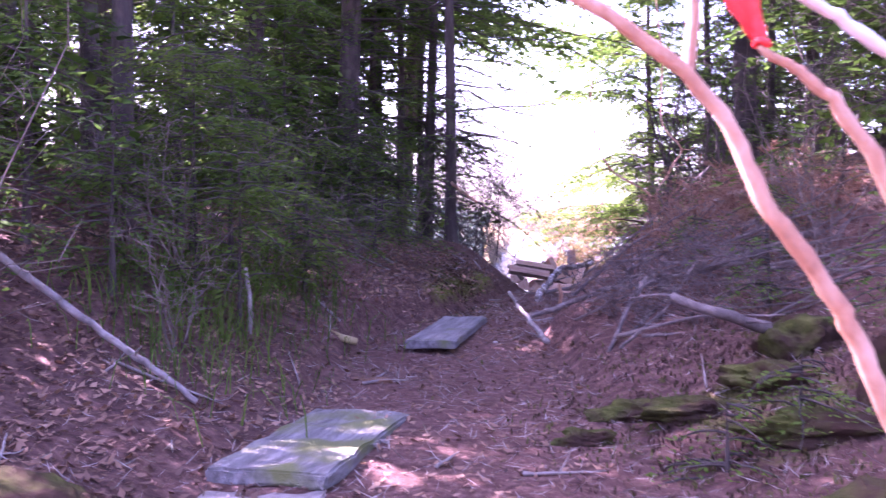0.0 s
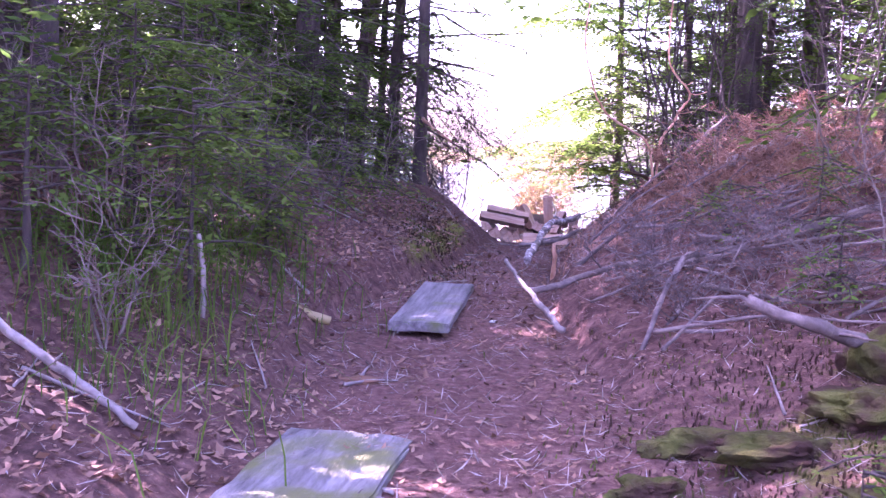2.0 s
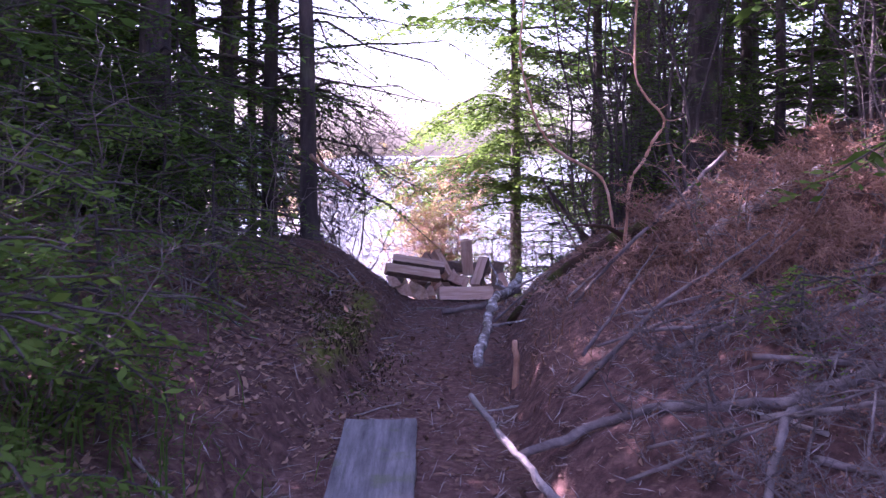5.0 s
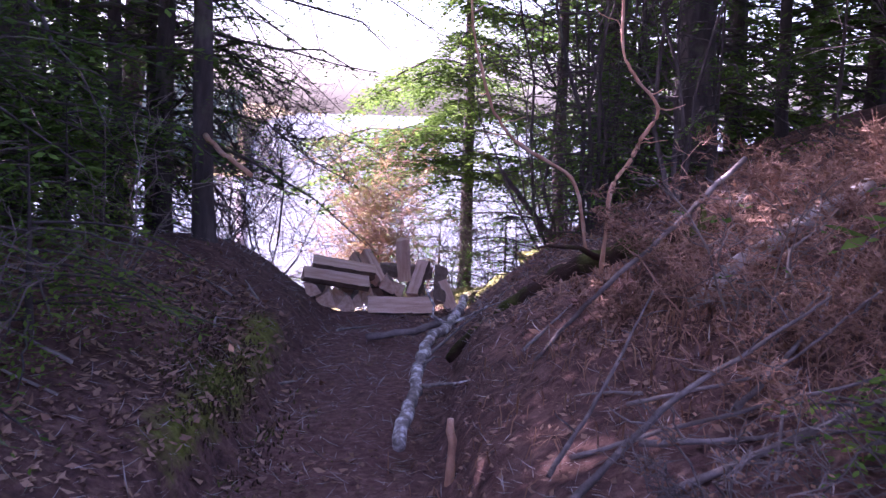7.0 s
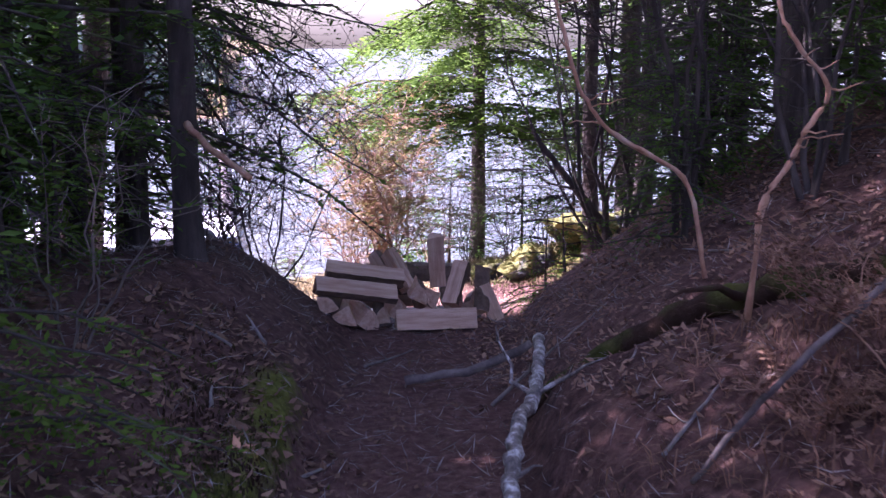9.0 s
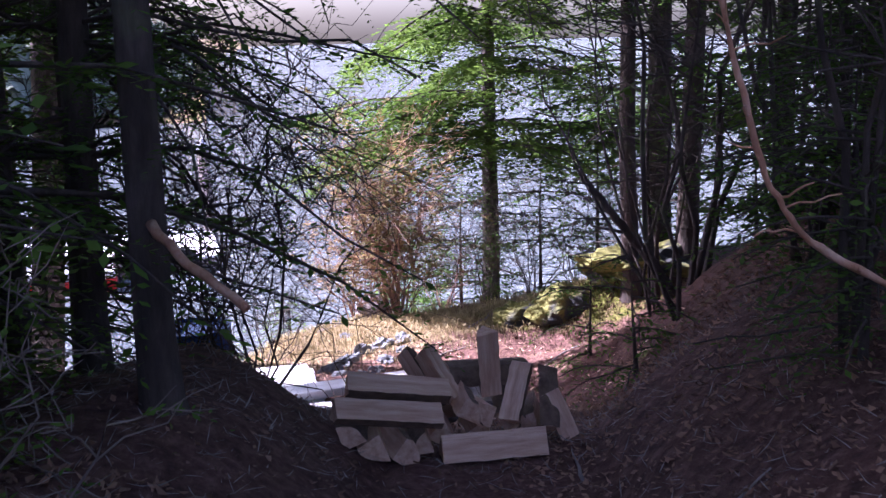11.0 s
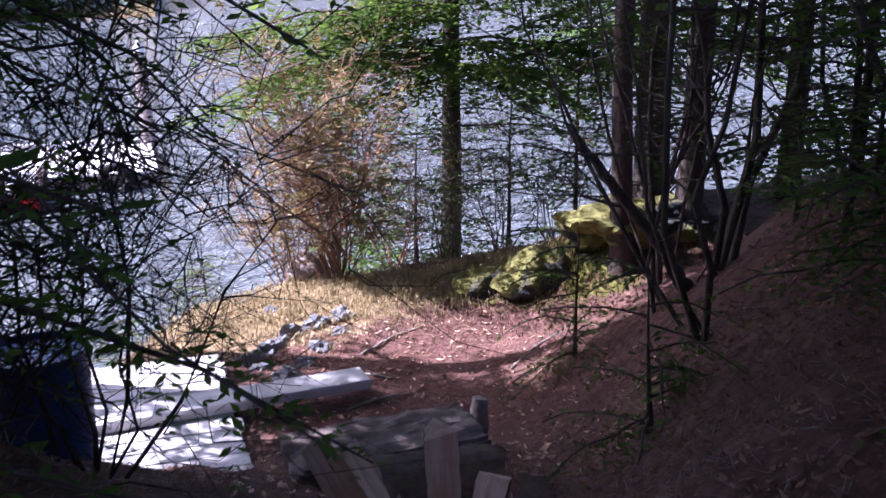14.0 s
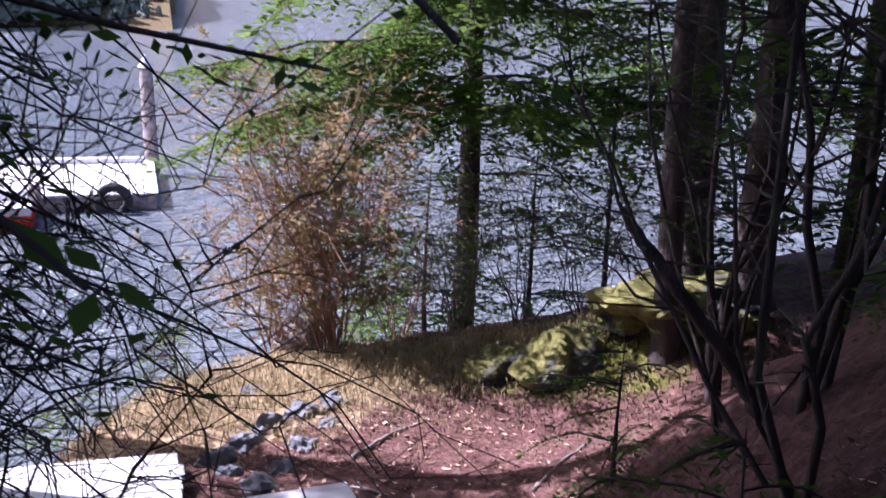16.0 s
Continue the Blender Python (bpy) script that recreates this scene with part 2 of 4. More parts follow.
# ---- the ground ----
TRAIL_Y = [-6, 0, 3.2, 4, 7.3, 9.6, 11.3, 12.8, 14.1, 15, 15.6, 17, 18, 20]
TRAIL_X = [0, 0, 0.03, 0.05, 0.05, 0.66, 1.1, 1.5, 2.0, 2.3, 2.4, 2.7, 2.8, 2.9]
TRAIL_Z = [-0.3, 0.0, 0.12, 0.22, 0.44, 0.5, 0.5, 0.44, 0.06, -0.28, -0.44, -0.5, -0.48, -0.5]
TRAIL_W = [0.7, 0.75, 0.85, 0.97, 0.58, 0.42, 0.45, 0.5, 0.6, 0.75, 0.9, 1.3, 1.5, 1.6]


def ground_z(x, y):
    x, y = np.asarray(x, float), np.asarray(y, float)
    c, z0, w = (np.interp(y, TRAIL_Y, q) for q in (TRAIL_X, TRAIL_Z, TRAIL_W))
    dl, dr = np.maximum(c - w - x, 0), np.maximum(x - c - w, 0)
    hl = np.interp(y, [-6, 0, 4, 8, 11, 12.5, 13.6, 14.3, 15], [1.4, 1.8, 2.0, 1.9, 1.2, 1.0, 0.9, 0.5, 0.01])
    sl = np.interp(y, [0, 6, 10, 13], [0.45, 0.5, 0.55, 0.5])
    hr = np.interp(y, [-6, 0, 4, 6.5, 8, 9.6, 12, 14, 16, 18, 20], [0.8, 0.6, 0.7, 0.8, 1.2, 1.6, 2.0, 1.9, 1.3, 0.6, 0.3])
    sr = np.interp(y, [0, 4, 6.5, 9, 12, 14, 16, 18], [0.25, 0.3, 0.45, 0.75, 0.85, 0.75, 0.5, 0.25])
    lip = np.interp(y, [5, 8, 11, 13], [0, 0.14, 0.14, 0.0])
    z = z0 + hl * (1 - np.exp(-dl * sl / hl)) + hr * (1 - np.exp(-dr * sr / hr)) + lip * (sm(0, 0.12, dl) + sm(0, 0.15, dr))
    z = z + 0.05 * bumpy(x, y, 0.9) * (0.4 + sm(0, 0.8, dl + dr)) + 0.018 * bumpy(x, y, 4.3, 2.0)
    z = z + 0.5 * np.exp(-((x - 4.55) / 0.75) ** 2 - ((y - 17.7) / 0.8) ** 2)
    # the berm beside the wood pile, the steep bank above the clearing, and the rim's hump
    z = z + 0.3 * np.exp(-((x - 0.3) / 0.45) ** 2 - ((y - 13.25) / 0.65) ** 2)
    z = z + 0.2 * np.exp(-((x - 0.12) / 0.5) ** 2 - ((y - 12.1) / 0.6) ** 2)
    z = z + np.interp(y, [12.8, 14, 15, 16, 17], [0.0, 0.33, 0.5, 0.42, 0.0]) * (sm(2.5, 3.9, x) + 0.5 * sm(4.0, 5.2, x))
    z = z + 0.04 * np.exp(-((x - 2.1) / 0.9) ** 2 - ((y - 18.2) / 0.5) ** 2) + 0.05 * np.exp(-((x - 3.8) / 0.6) ** 2 - ((y - 18.3) / 0.5) ** 2)
    # the bluff falls to the lake
    edge = np.interp(x, [-12, -3, 0, 0.6, 1.2, 2, 3, 5, 8, 14], [15, 14.2, 15.8, 17.3, 18.2, 18.8, 18.9, 19.3, 20, 22])
    d = y - edge
    fall = sm(-0.2, 4.5, d)
    z = z * (1 - fall) + (WATER_Z - 1.2) * fall
    shore = np.interp(x / np.maximum(y, 1), [-0.2, 0.04, 0.12], [76, 80, 1200])
    far = sm(0, 18, y - shore) * (6.2 + 1.2 * bumpy(x, y, 0.06))
    return z + far


def uneven_axis(lo, hi, near_lo, near_hi, step):
    out = list(np.arange(near_lo, near_hi + step / 2, step))
    k, s = near_hi, step
    while k < hi:
        s *= 1.25
        k += s
        out.append(k)
    k, s = near_lo, step
    while k > lo:
        s *= 1.25
        k -= s
        out.insert(0, k)
    return np.array(out)


def cover(x, y):
    """How mossy, strawy and bare the ground is."""
    c, w = np.interp(y, TRAIL_Y, TRAIL_X), np.interp(y, TRAIL_Y, TRAIL_W)
    blob = lambda cx, cy, rx, ry: np.exp(-((x - cx) / rx) ** 2 - ((y - cy) / ry) ** 2)
    lip = sm(0.05, -0.1, x - (c - w)) * sm(-0.45, -0.15, x - (c - w)) * sm(8.2, 9.2, y) * sm(11.8, 11.0, y)
    moss = 0.62 * lip + 0.7 * blob(4.4, 17.7, 1.1, 1.0) + 0.45 * blob(3.4, 18.2, 0.8, 0.6) + 0.5 * blob(1.5, 4.8, 0.9, 1.2) + 0.45 * blob(2.6, 9.4, 0.7, 0.35) + 0.45 * blob(3.1, 14.4, 0.8, 0.9) + 0.4 * blob(-1.6, 2.6, 0.7, 1.0)
    straw = 0.95 * blob(1.3, 18.0, 1.5, 0.9) + 0.7 * blob(3.2, 18.4, 1.6, 0.55) + 0.42 * blob(2.2, 9.9, 0.7, 0.8)
    far = sm(60, 80, y)
    bare = 0.62 * sm(0.15, -0.2, np.abs(x - c) - w)
    return np.stack([np.clip(moss + far * 0.5, 0, 1), np.clip(straw, 0, 1), bare * (1 - far), np.ones_like(bare)], -1)


def build_ground():
    xs, ys = uneven_axis(-500, 500, -6, 8, 0.09), uneven_axis(-60, 700, -1, 20, 0.09)
    X, Y = np.meshgrid(xs, ys, indexing="ij")
    Z = ground_z(X, Y)
    i, j = np.meshgrid(np.arange(len(xs) - 1), np.arange(len(ys) - 1), indexing="ij")
    n = len(ys)
    g = Geo().add(np.stack([X, Y, Z], -1).reshape(-1, 3), np.stack([i * n + j, (i + 1) * n + j, (i + 1) * n + j + 1, i * n + j + 1], -1).reshape(-1, 4))
    ob = g.ob("ground", M_GROUND)
    layer = ob.data.color_attributes.new("cover", "FLOAT_COLOR", "POINT")
    layer.data.foreach_set("color", cover(X, Y).reshape(-1))
    tagged(ob, "brown forest soil littered with needles and patches of moss", "ground", kind="structure")
    w = Geo().add([(-600, 10, WATER_Z), (600, 10, WATER_Z), (600, 800, WATER_Z), (-600, 800, WATER_Z)], [(0, 1, 2, 3)])
    tagged(w.ob("water", M_WATER), "rippled lake water glittering in the sun", "lake", kind="structure")


build_ground()


def gz(x, y):
    return float(ground_z(x, y))


# ---- trees ----
def needles(g, base, way, length, rng, step, size, width=0.32):
    """Flat sprays of needles along branchlets: arrays of base points, unit ways and lengths."""
    cnt = np.maximum((length / step).astype(int), 2)
    idx = np.repeat(np.arange(len(base)), cnt)
    s = np.concatenate([np.linspace(0.08, 1, c) for c in cnt])
    p = base[idx] + way[idx] * (length[idx] * s)[:, None]
    p[:, 2] -= 0.4 * length[idx] * s * s
    side = np.cross(way[idx], [0, 0, 1.0])
    side /= np.linalg.norm(side, axis=1, keepdims=True) + 1e-6
    vs = []
    for sg in (-1, 1):
        d = way[idx] * 0.75 + sg * side * 0.8 + rng.normal(0, 0.22, p.shape)
        d /= np.linalg.norm(d, axis=1, keepdims=True)
        k = size * rng.uniform(0.6, 1.3, len(p))[:, None] * (1.15 - 0.55 * s)[:, None]
        nrm = np.cross(d, np.array([0, 0, 1.0]) + rng.normal(0, 0.35, p.shape))
        nrm /= np.linalg.norm(nrm, axis=1, keepdims=True) + 1e-6
        vs.append(np.stack([p, p + d * k * 0.5 + nrm * k * width / 2, p + d * k, p + d * k * 0.5 - nrm * k * width / 2], 1))
    v = np.concatenate(vs).reshape(-1, 3)
    g.add(v, np.arange(len(v)).reshape(-1, 4))


def conifer(x, y, h, r, seed, first=0.2, reach=1.6, limbs=45, leaf=0.05, step=0.035, mat=None, lean=(0, 0), dead=8, label="", name="conifer_tree", azimuth=None, sink=0.12, top=1.0, low=1.5, sub=0.3, droop=(0.1, 0.35), spacing=0.075, width=0.4, whole=False, wander=0.018):
    rng = np.random.default_rng(seed)
    z = gz(x, y) - sink
    root = new(name)
    root.location = (x, y, z)
    tagged(root, label or "tall dark hemlock with drooping flat sprays of needles", "tree", "forest conifers")
    hs = np.array([0, 0.15, 0.4, 0.8, 1.5, 2.5, 4, 6, 9, 13, 18, 24])
    hs = np.append(hs[hs < h * 0.95], h)
    wob = np.cumsum(rng.normal(0, 0.012, (len(hs), 2)), 0) * np.sqrt(hs)[:, None]
    px = lambda q: np.stack([np.interp(q, hs, wob[:, 0] + lean[0] * hs), np.interp(q, hs, wob[:, 1] + lean[1] * hs), q], -1)
    rad = lambda q: r * (1 - 0.92 * q / h) * (1 + 0.5 * np.exp(-q / 0.15))
    stem = Geo().add(*tube(px(hs), rad(hs), 10))
    ng, dg = Geo(), Geo()
    base, way, length = [], [], []
    total = limbs + dead
    for i in range(total):
        alive = i < limbs
        u = rng.uniform() ** low if i % 5 < 4 else rng.uniform(0.2, 1)
        lg = stem if whole else Geo()
        q = h * (first + (0.99 - first) * u * top) if alive else rng.uniform(0.1, 0.9) * min(max(h * (first + 0.15), 1.2), h)
        a = rng.uniform(0, 2 * np.pi) if azimuth is None else rng.uniform(*azimuth)
        L = reach * (0.42 + 0.58 * max(1 - q / h, 0.0) ** 0.6) * rng.uniform(0.55, 1.1) * (1 if alive else 0.55)
        d = np.array([math.cos(a), math.sin(a), 0])
        s = np.linspace(0, 1, 6)
        rise = rng.uniform(0.0, 0.3)
        p = px(q) + d * (L * s)[:, None]
        p[:, 2] += L * (rise * s - (rise + rng.uniform(*droop)) * s * s)
        p[1:] += np.cumsum(rng.normal(0, wander * L, (5, 3)), 0)
        lg.add(*tube(p, np.linspace(max(0.006, 0.0085 * L), 0.003, 6), 4))
        m = max(int(L / spacing), 5)
        for k in range(m):
            ss = 0.12 + 0.88 * k / (m - 1)
            q0 = np.array([np.interp(ss, s, p[:, c]) for c in range(3)])
            sg = 1 if k % 2 else -1
            b = a + sg * (rng.uniform(0.6, 1.05) if k < m - 1 else 0)
            l2 = L * sub * (1.08 - ss) * rng.uniform(0.6, 1.2) + 0.05
            wv = np.array([math.cos(b), math.sin(b), rng.uniform(-0.6, 0.12)])
            wv /= np.linalg.norm(wv)
            if alive:
                base.append(q0), way.append(wv), length.append(l2)
            elif k % 2 == 0:
                dg.add(*tube(curve_points(q0, q0 + wv * l2, 3, rng, 0.2), [0.004, 0.0028, 0.0015], 3))
        if not whole:
            lg.ob("limb", M_BARK, root)
    stem.ob("trunk", M_BARK, root)
    if dg.v:
        tagged(dg.ob("dead_spray", M_BARK, root), kind="stuff")
    if base:
        needles(ng, np.array(base), np.array(way), np.array(length), rng, step, leaf, width)
        tagged(ng.ob("crown", mat or M_NEEDLE, root, smooth=False), kind="stuff")
    return root


def shrub(x, y, h, stems, seed, spread=0.5, mat=None, leaves=None, leaf=0.03, twigs=8, r=0.009, name="shrub", label="", category="shrub", z=None, leaf_rate=0.5, wander=0.28):
    rng = np.random.default_rng(seed)
    z = (gz(x, y) if z is None else z) - 0.04
    root = new(name)
    root.location = (x, y, z)
    tagged(root, label or "leafless thicket of thin grey stems and twigs", category)
    lf, tw = Geo(), Geo()
    B, W, N = [], [], []
    for _ in range(stems):
        sg = Geo()
        a = rng.uniform(0, 2 * np.pi)
        b0 = np.array([math.cos(a), math.sin(a), 0]) * rng.uniform(0, 0.15) * spread
        H = h * rng.uniform(0.55, 1.1)
        tip = b0 + np.array([math.cos(a) * spread * rng.uniform(0.2, 1), math.sin(a) * spread * rng.uniform(0.2, 1), H])
        p = curve_points(b0, tip, 7, rng, wander)
        rr = r * rng.uniform(0.6, 1.3)
        sg.add(*tube(p, np.linspace(rr, rr * 0.25, 7), 5))
        for k in range(twigs):
            ss = rng.uniform(0.25, 1)
            q0 = np.array([np.interp(ss, np.linspace(0, 1, 7), p[:, c]) for c in range(3)])
            b = rng.uniform(0, 2 * np.pi)
            l2 = h * rng.uniform(0.08, 0.26)
            wv = np.array([math.cos(b), math.sin(b), rng.uniform(-0.1, 0.9)])
            q1 = q0 + wv * l2
            pp = curve_points(q0, q1, 4, rng, 0.3)
            tw.add(*tube(pp, np.linspace(rr * 0.4, 0.0015, 4), 3))
            for _ in range(2):
                e = q0 + (q1 - q0) * rng.uniform(0.3, 0.9)
                wv2 = wv + rng.normal(0, 0.6, 3)
                tw.add(*tube(curve_points(e, e + wv2 * l2 * 0.45, 3, rng, 0.2), [0.0022, 0.0018, 0.001], 3))
                if leaves and rng.uniform() < leaf_rate:
                    B.append(e), W.append(wv2 / np.linalg.norm(wv2)), N.append(l2 * 0.6)
        sg.ob("stem", mat or M_TWIG, root)
    if tw.v:
        tagged(tw.ob("twig_tangle", mat or M_TWIG, root), kind="stuff")
    if B:
        needles(lf, np.array(B), np.array(W), np.array(N), rng, leaf * 0.9, leaf, 0.55)
        tagged(lf.ob("foliage", leaves, root, smooth=False), kind="stuff")
    return root


def box_bm(sx, sy, sz, bevel=0.006, jitter=0.0, seed=0, cuts=0):
    bm = bmesh.new()
    bmesh.ops.create_cube(bm, size=1, matrix=Matrix.Diagonal((sx, sy, sz, 1)))
    rng = random.Random(seed)
    if bevel:
        bmesh.ops.bevel(bm, geom=bm.edges[:], offset=bevel, segments=2, affect="EDGES")
    if cuts:
        bmesh.ops.subdivide_edges(bm, edges=[e for e in bm.edges if e.calc_length() > 0.05], cuts=cuts, use_grid_fill=True)
    if jitter:
        for v in bm.verts:
            v.co += noise.noise_vector(v.co * 9 + Vector((seed, 0, 0))) * jitter
    return bm


def solo(name, bm, mat, m, label, category, group="", kind=""):
    me = bpy.data.meshes.new(name)
    bm.to_mesh(me)
    bm.free()
    for k in (mat if isinstance(mat, (list, tuple)) else [mat]):
        me.materials.append(k)
    o = new(name, me)
    o.matrix_world = m
    return tagged(o, label, category, group, kind)


# ---- the conifers ----
LEFT_TREES = [(0.1, 12.0, 10, 0.07), (-0.2, 13.2, 11, 0.075), (-0.55, 13.4, 10, 0.06), (-1.15, 12.3, 13, 0.14), (-1.9, 11.0, 12, 0.09), (-2.3, 13.2, 12, 0.12), (-3.1, 10.0, 13, 0.12), (-3.6, 12.2, 13, 0.14), (-4.6, 8.6, 13, 0.14), (-5.2, 11.4, 14, 0.16), (-3.6, 6.2, 12, 0.1), (-5.4, 5.0, 13, 0.15)]
for i, (x, y, h, r) in enumerate(LEFT_TREES):
    conifer(x, y, h, r, 10 + i, first=0.27 if i == 0 else 0.1 if i < 3 else 0.05, reach=1.9 if i == 1 else 1.5 if i < 3 else 2.3, limbs=84, dead=0 if i == 0 else 14, leaf=(0.032, 0.04, 0.034, 0.06, 0.07)[i] if i < 5 else 0.14, step=(0.02, 0.022, 0.02, 0.034, 0.04)[i] if i < 5 else 0.064, spacing=0.075 if i < 3 else 0.09, low=1.8, azimuth=(0.1, 3.1) if i == 0 else None, wander=0.04 if i < 3 else 0.018, droop=(0.0, 0.12) if i == 0 else (0.1, 0.35))
RIGHT_TREES = [(3.4, 12.0, 12, 0.14), (4.4, 12.6, 10, 0.05), (4.0, 13.2, 11, 0.05), (4.3, 17.3, 11, 0.085), (4.95, 17.5, 12, 0.11), (4.6, 11.0, 13, 0.12), (4.4, 9.2, 12, 0.1), (5.8, 13.4, 13, 0.14), (5.6, 8.2, 13, 0.13), (6.4, 10.8, 14, 0.16), (5.2, 5.6, 12, 0.13), (4.0, 7.2, 10, 0.08), (5.6, 15.6, 12, 0.12), (4.6, 2.0, 11, 0.12)]
for i, (x, y, h, r) in enumerate(RIGHT_TREES):
    conifer(x, y, h, r, 40 + i, first=(0.2, 0.36, 0.3, 0.26, 0.24)[i] if i < 5 else 0.08, reach=1.9 if i < 5 else 2.3, limbs=64 if i < 5 else 80, dead=14, leaf=0.09 if i < 3 else 0.14, step=0.042 if i < 3 else 0.064, spacing=0.075 if i < 5 else 0.09, low=1.8)
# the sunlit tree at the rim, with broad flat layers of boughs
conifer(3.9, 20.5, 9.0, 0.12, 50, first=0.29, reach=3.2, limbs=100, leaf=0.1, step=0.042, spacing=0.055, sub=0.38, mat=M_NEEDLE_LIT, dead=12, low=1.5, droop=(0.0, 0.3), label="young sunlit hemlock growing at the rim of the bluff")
for i, (x, y, h) in enumerate([(3.0, 20.6, 2.6), (3.5, 20.2, 2.0), (4.5, 20.3, 2.2), (5.2, 20.2, 2.6)]):
    conifer(x, y, h, 0.03, 610 + i, first=0.2, reach=1.2, limbs=34, leaf=0.07, step=0.035, spacing=0.06, dead=5, low=1.0, sink=0.05, droop=(0.0, 0.25), label="small dark hemlock growing below the rim of the bluff")
conifer(6.2, 20.6, 11.0, 0.1, 52, first=0.15, reach=2.6, limbs=110, leaf=0.12, step=0.055, dead=6)
conifer(-0.35, 14.6, 9.0, 0.06, 53, first=0.24, reach=1.9, limbs=60, leaf=0.042, step=0.022, sub=0.3, dead=46, low=2.0, azimuth=(-0.8, 1.5), wander=0.05, droop=(0.3, 0.7), label="dark hemlock with many bare dead lower twigs")
# tall trees added to lean over the clearing, crowns shading trail and bank
conifer(-1.3, 18.3, 19.0, 0.17, 55, first=0.43, reach=5.2, limbs=130, leaf=0.2, step=0.1, spacing=0.1, dead=0, low=1.0, lean=(0.1, 0.0), azimuth=(-1.3, 0.3), label="added tall hemlock leaning over the clearing, shading trail and bank")
conifer(-1.0, 17.2, 17.0, 0.15, 56, first=0.42, reach=4.8, limbs=130, leaf=0.2, step=0.1, spacing=0.1, dead=0, low=1.0, lean=(0.08, 0.0), azimuth=(-1.1, 0.5), label="added tall hemlock leaning over the clearing, shading trail and bank")
conifer(5.6, 19.4, 15.0, 0.15, 57, first=0.34, reach=4.0, limbs=90, leaf=0.14, step=0.09, spacing=0.1, dead=4, low=1.0, label="tall dark hemlock added at the rim to shade the bank")
# left grove hemlock, its crown thickened to shade the right bank
conifer(-1.6, 15.0, 11.0, 0.1, 54, first=0.2, reach=2.4, limbs=130, leaf=0.13, step=0.052, dead=14, low=1.2, whole=True)
# shade trees added at left, crowns blocking sun from bank and brush pile
for i, (x, y, h, f) in enumerate([(-0.9, 17.3, 11.5, 0.58), (-2.2, 17.9, 13, 0.58), (-0.95, 15.5, 10, 0.3), (-2.3, 15.8, 12, 0.3), (-1.9, 14.2, 12, 0.3), (-2.6, 8.1, 10, 0.4), (-3.3, 6.3, 10, 0.42), (-3.4, 8.5, 11, 0.34), (-2.2, 7.5, 9, 0.4), (-4.2, 8.9, 12, 0.34)]):
    conifer(x, y, h, 0.085, 670 + i, first=f, reach=2.1, limbs=110, leaf=0.15, step=0.07, dead=6, low=1.0, whole=True)
# forest behind the start and on the far sides
for i, (x, y) in enumerate([(-3.4, -4.5), (3.6, -4.8), (-5.2, 0.2), (4.8, 0.4), (0.8, -7.5), (-1.4, -8.5), (-7.0, 3.2), (7.2, 3.4), (-7.4, 8.2), (8.2, 7.4), (8.0, 13.5), (-7.2, 13.0), (7.6, 17.5)]):
    conifer(x, y, 13, 0.16, 70 + i, first=0.12, reach=2.6, limbs=40, dead=6, leaf=0.16, step=0.1, spacing=0.12, low=1.2, whole=True)

for i, (x, y) in enumerate([(-2.4, 15.0), (-3.6, 14.6), (-4.8, 14.0), (-6.2, 12.2), (-6.0, 9.6), (-6.4, 6.6), (-2.9, 16.6), (7.2, 15.4), (7.8, 10.2), (6.9, 6.4), (5.2, 11.9), (6.9, 19.0)]):
    conifer(x, y, 12, 0.12, 90 + i, first=0.05, reach=2.6, limbs=64, dead=4, leaf=0.16, step=0.075, spacing=0.1, low=1.6, whole=True)

for i, (x, y, h) in enumerate([(-0.95, 13.6, 6), (-1.9, 14.3, 7), (-3.0, 13.6, 7), (-4.2, 12.9, 8), (-4.0, 10.6, 7), (4.9, 14.3, 7), (5.3, 12.8, 7), (4.9, 10.1, 7)]):
    conifer(x, y, h, 0.05 + 0.004 * h, 650 + i, first=0.04, reach=1.7, limbs=70, dead=6, leaf=0.11, step=0.055, spacing=0.085, low=1.3, whole=True, label="dense young hemlock filling the forest edge")

# ---- undergrowth ----
for i, (x, y, h) in enumerate([(-1.35, 6.9, 1.3), (-1.9, 7.8, 1.7), (-2.4, 6.2, 2.0), (-1.6, 9.0, 1.5), (-0.9, 10.3, 1.1), (-2.3, 9.0, 2.4), (-3.0, 7.8, 2.6), (-1.5, 10.4, 2.2), (-2.9, 5.0, 2.2), (-0.6, 9.5, 0.8), (-1.75, 5.7, 1.0), (-2.1, 4.6, 1.4), (-1.0, 8.1, 0.9), (-3.4, 4.0, 2.4), (-0.9, 12.6, 2.4), (-1.5, 13.0, 2.8), (-2.1, 12.2, 2.4), (-2.8, 11.4, 2.8), (-1.4, 11.5, 1.8), (-0.6, 11.0, 0.8), (-0.9, 11.6, 1.0), (-0.5, 11.8, 0.9), (-1.2, 10.9, 1.2), (-1.7, 12.1, 1.5), (-0.75, 12.3, 1.1)]):
    conifer(x, y, h, 0.012 + 0.006 * h, 100 + i, first=0.08, reach=0.55 + 0.25 * h, limbs=int(14 + 8 * h), dead=2, leaf=0.038 if x > -1.3 else 0.055, step=0.022 if x > -1.3 else 0.03, low=1.0, sink=0.03, spacing=0.055, mat=M_NEEDLE_LIT if i % 4 == 1 else M_NEEDLE, name="hemlock_sapling", label="low green hemlock sapling on the leafy bank")
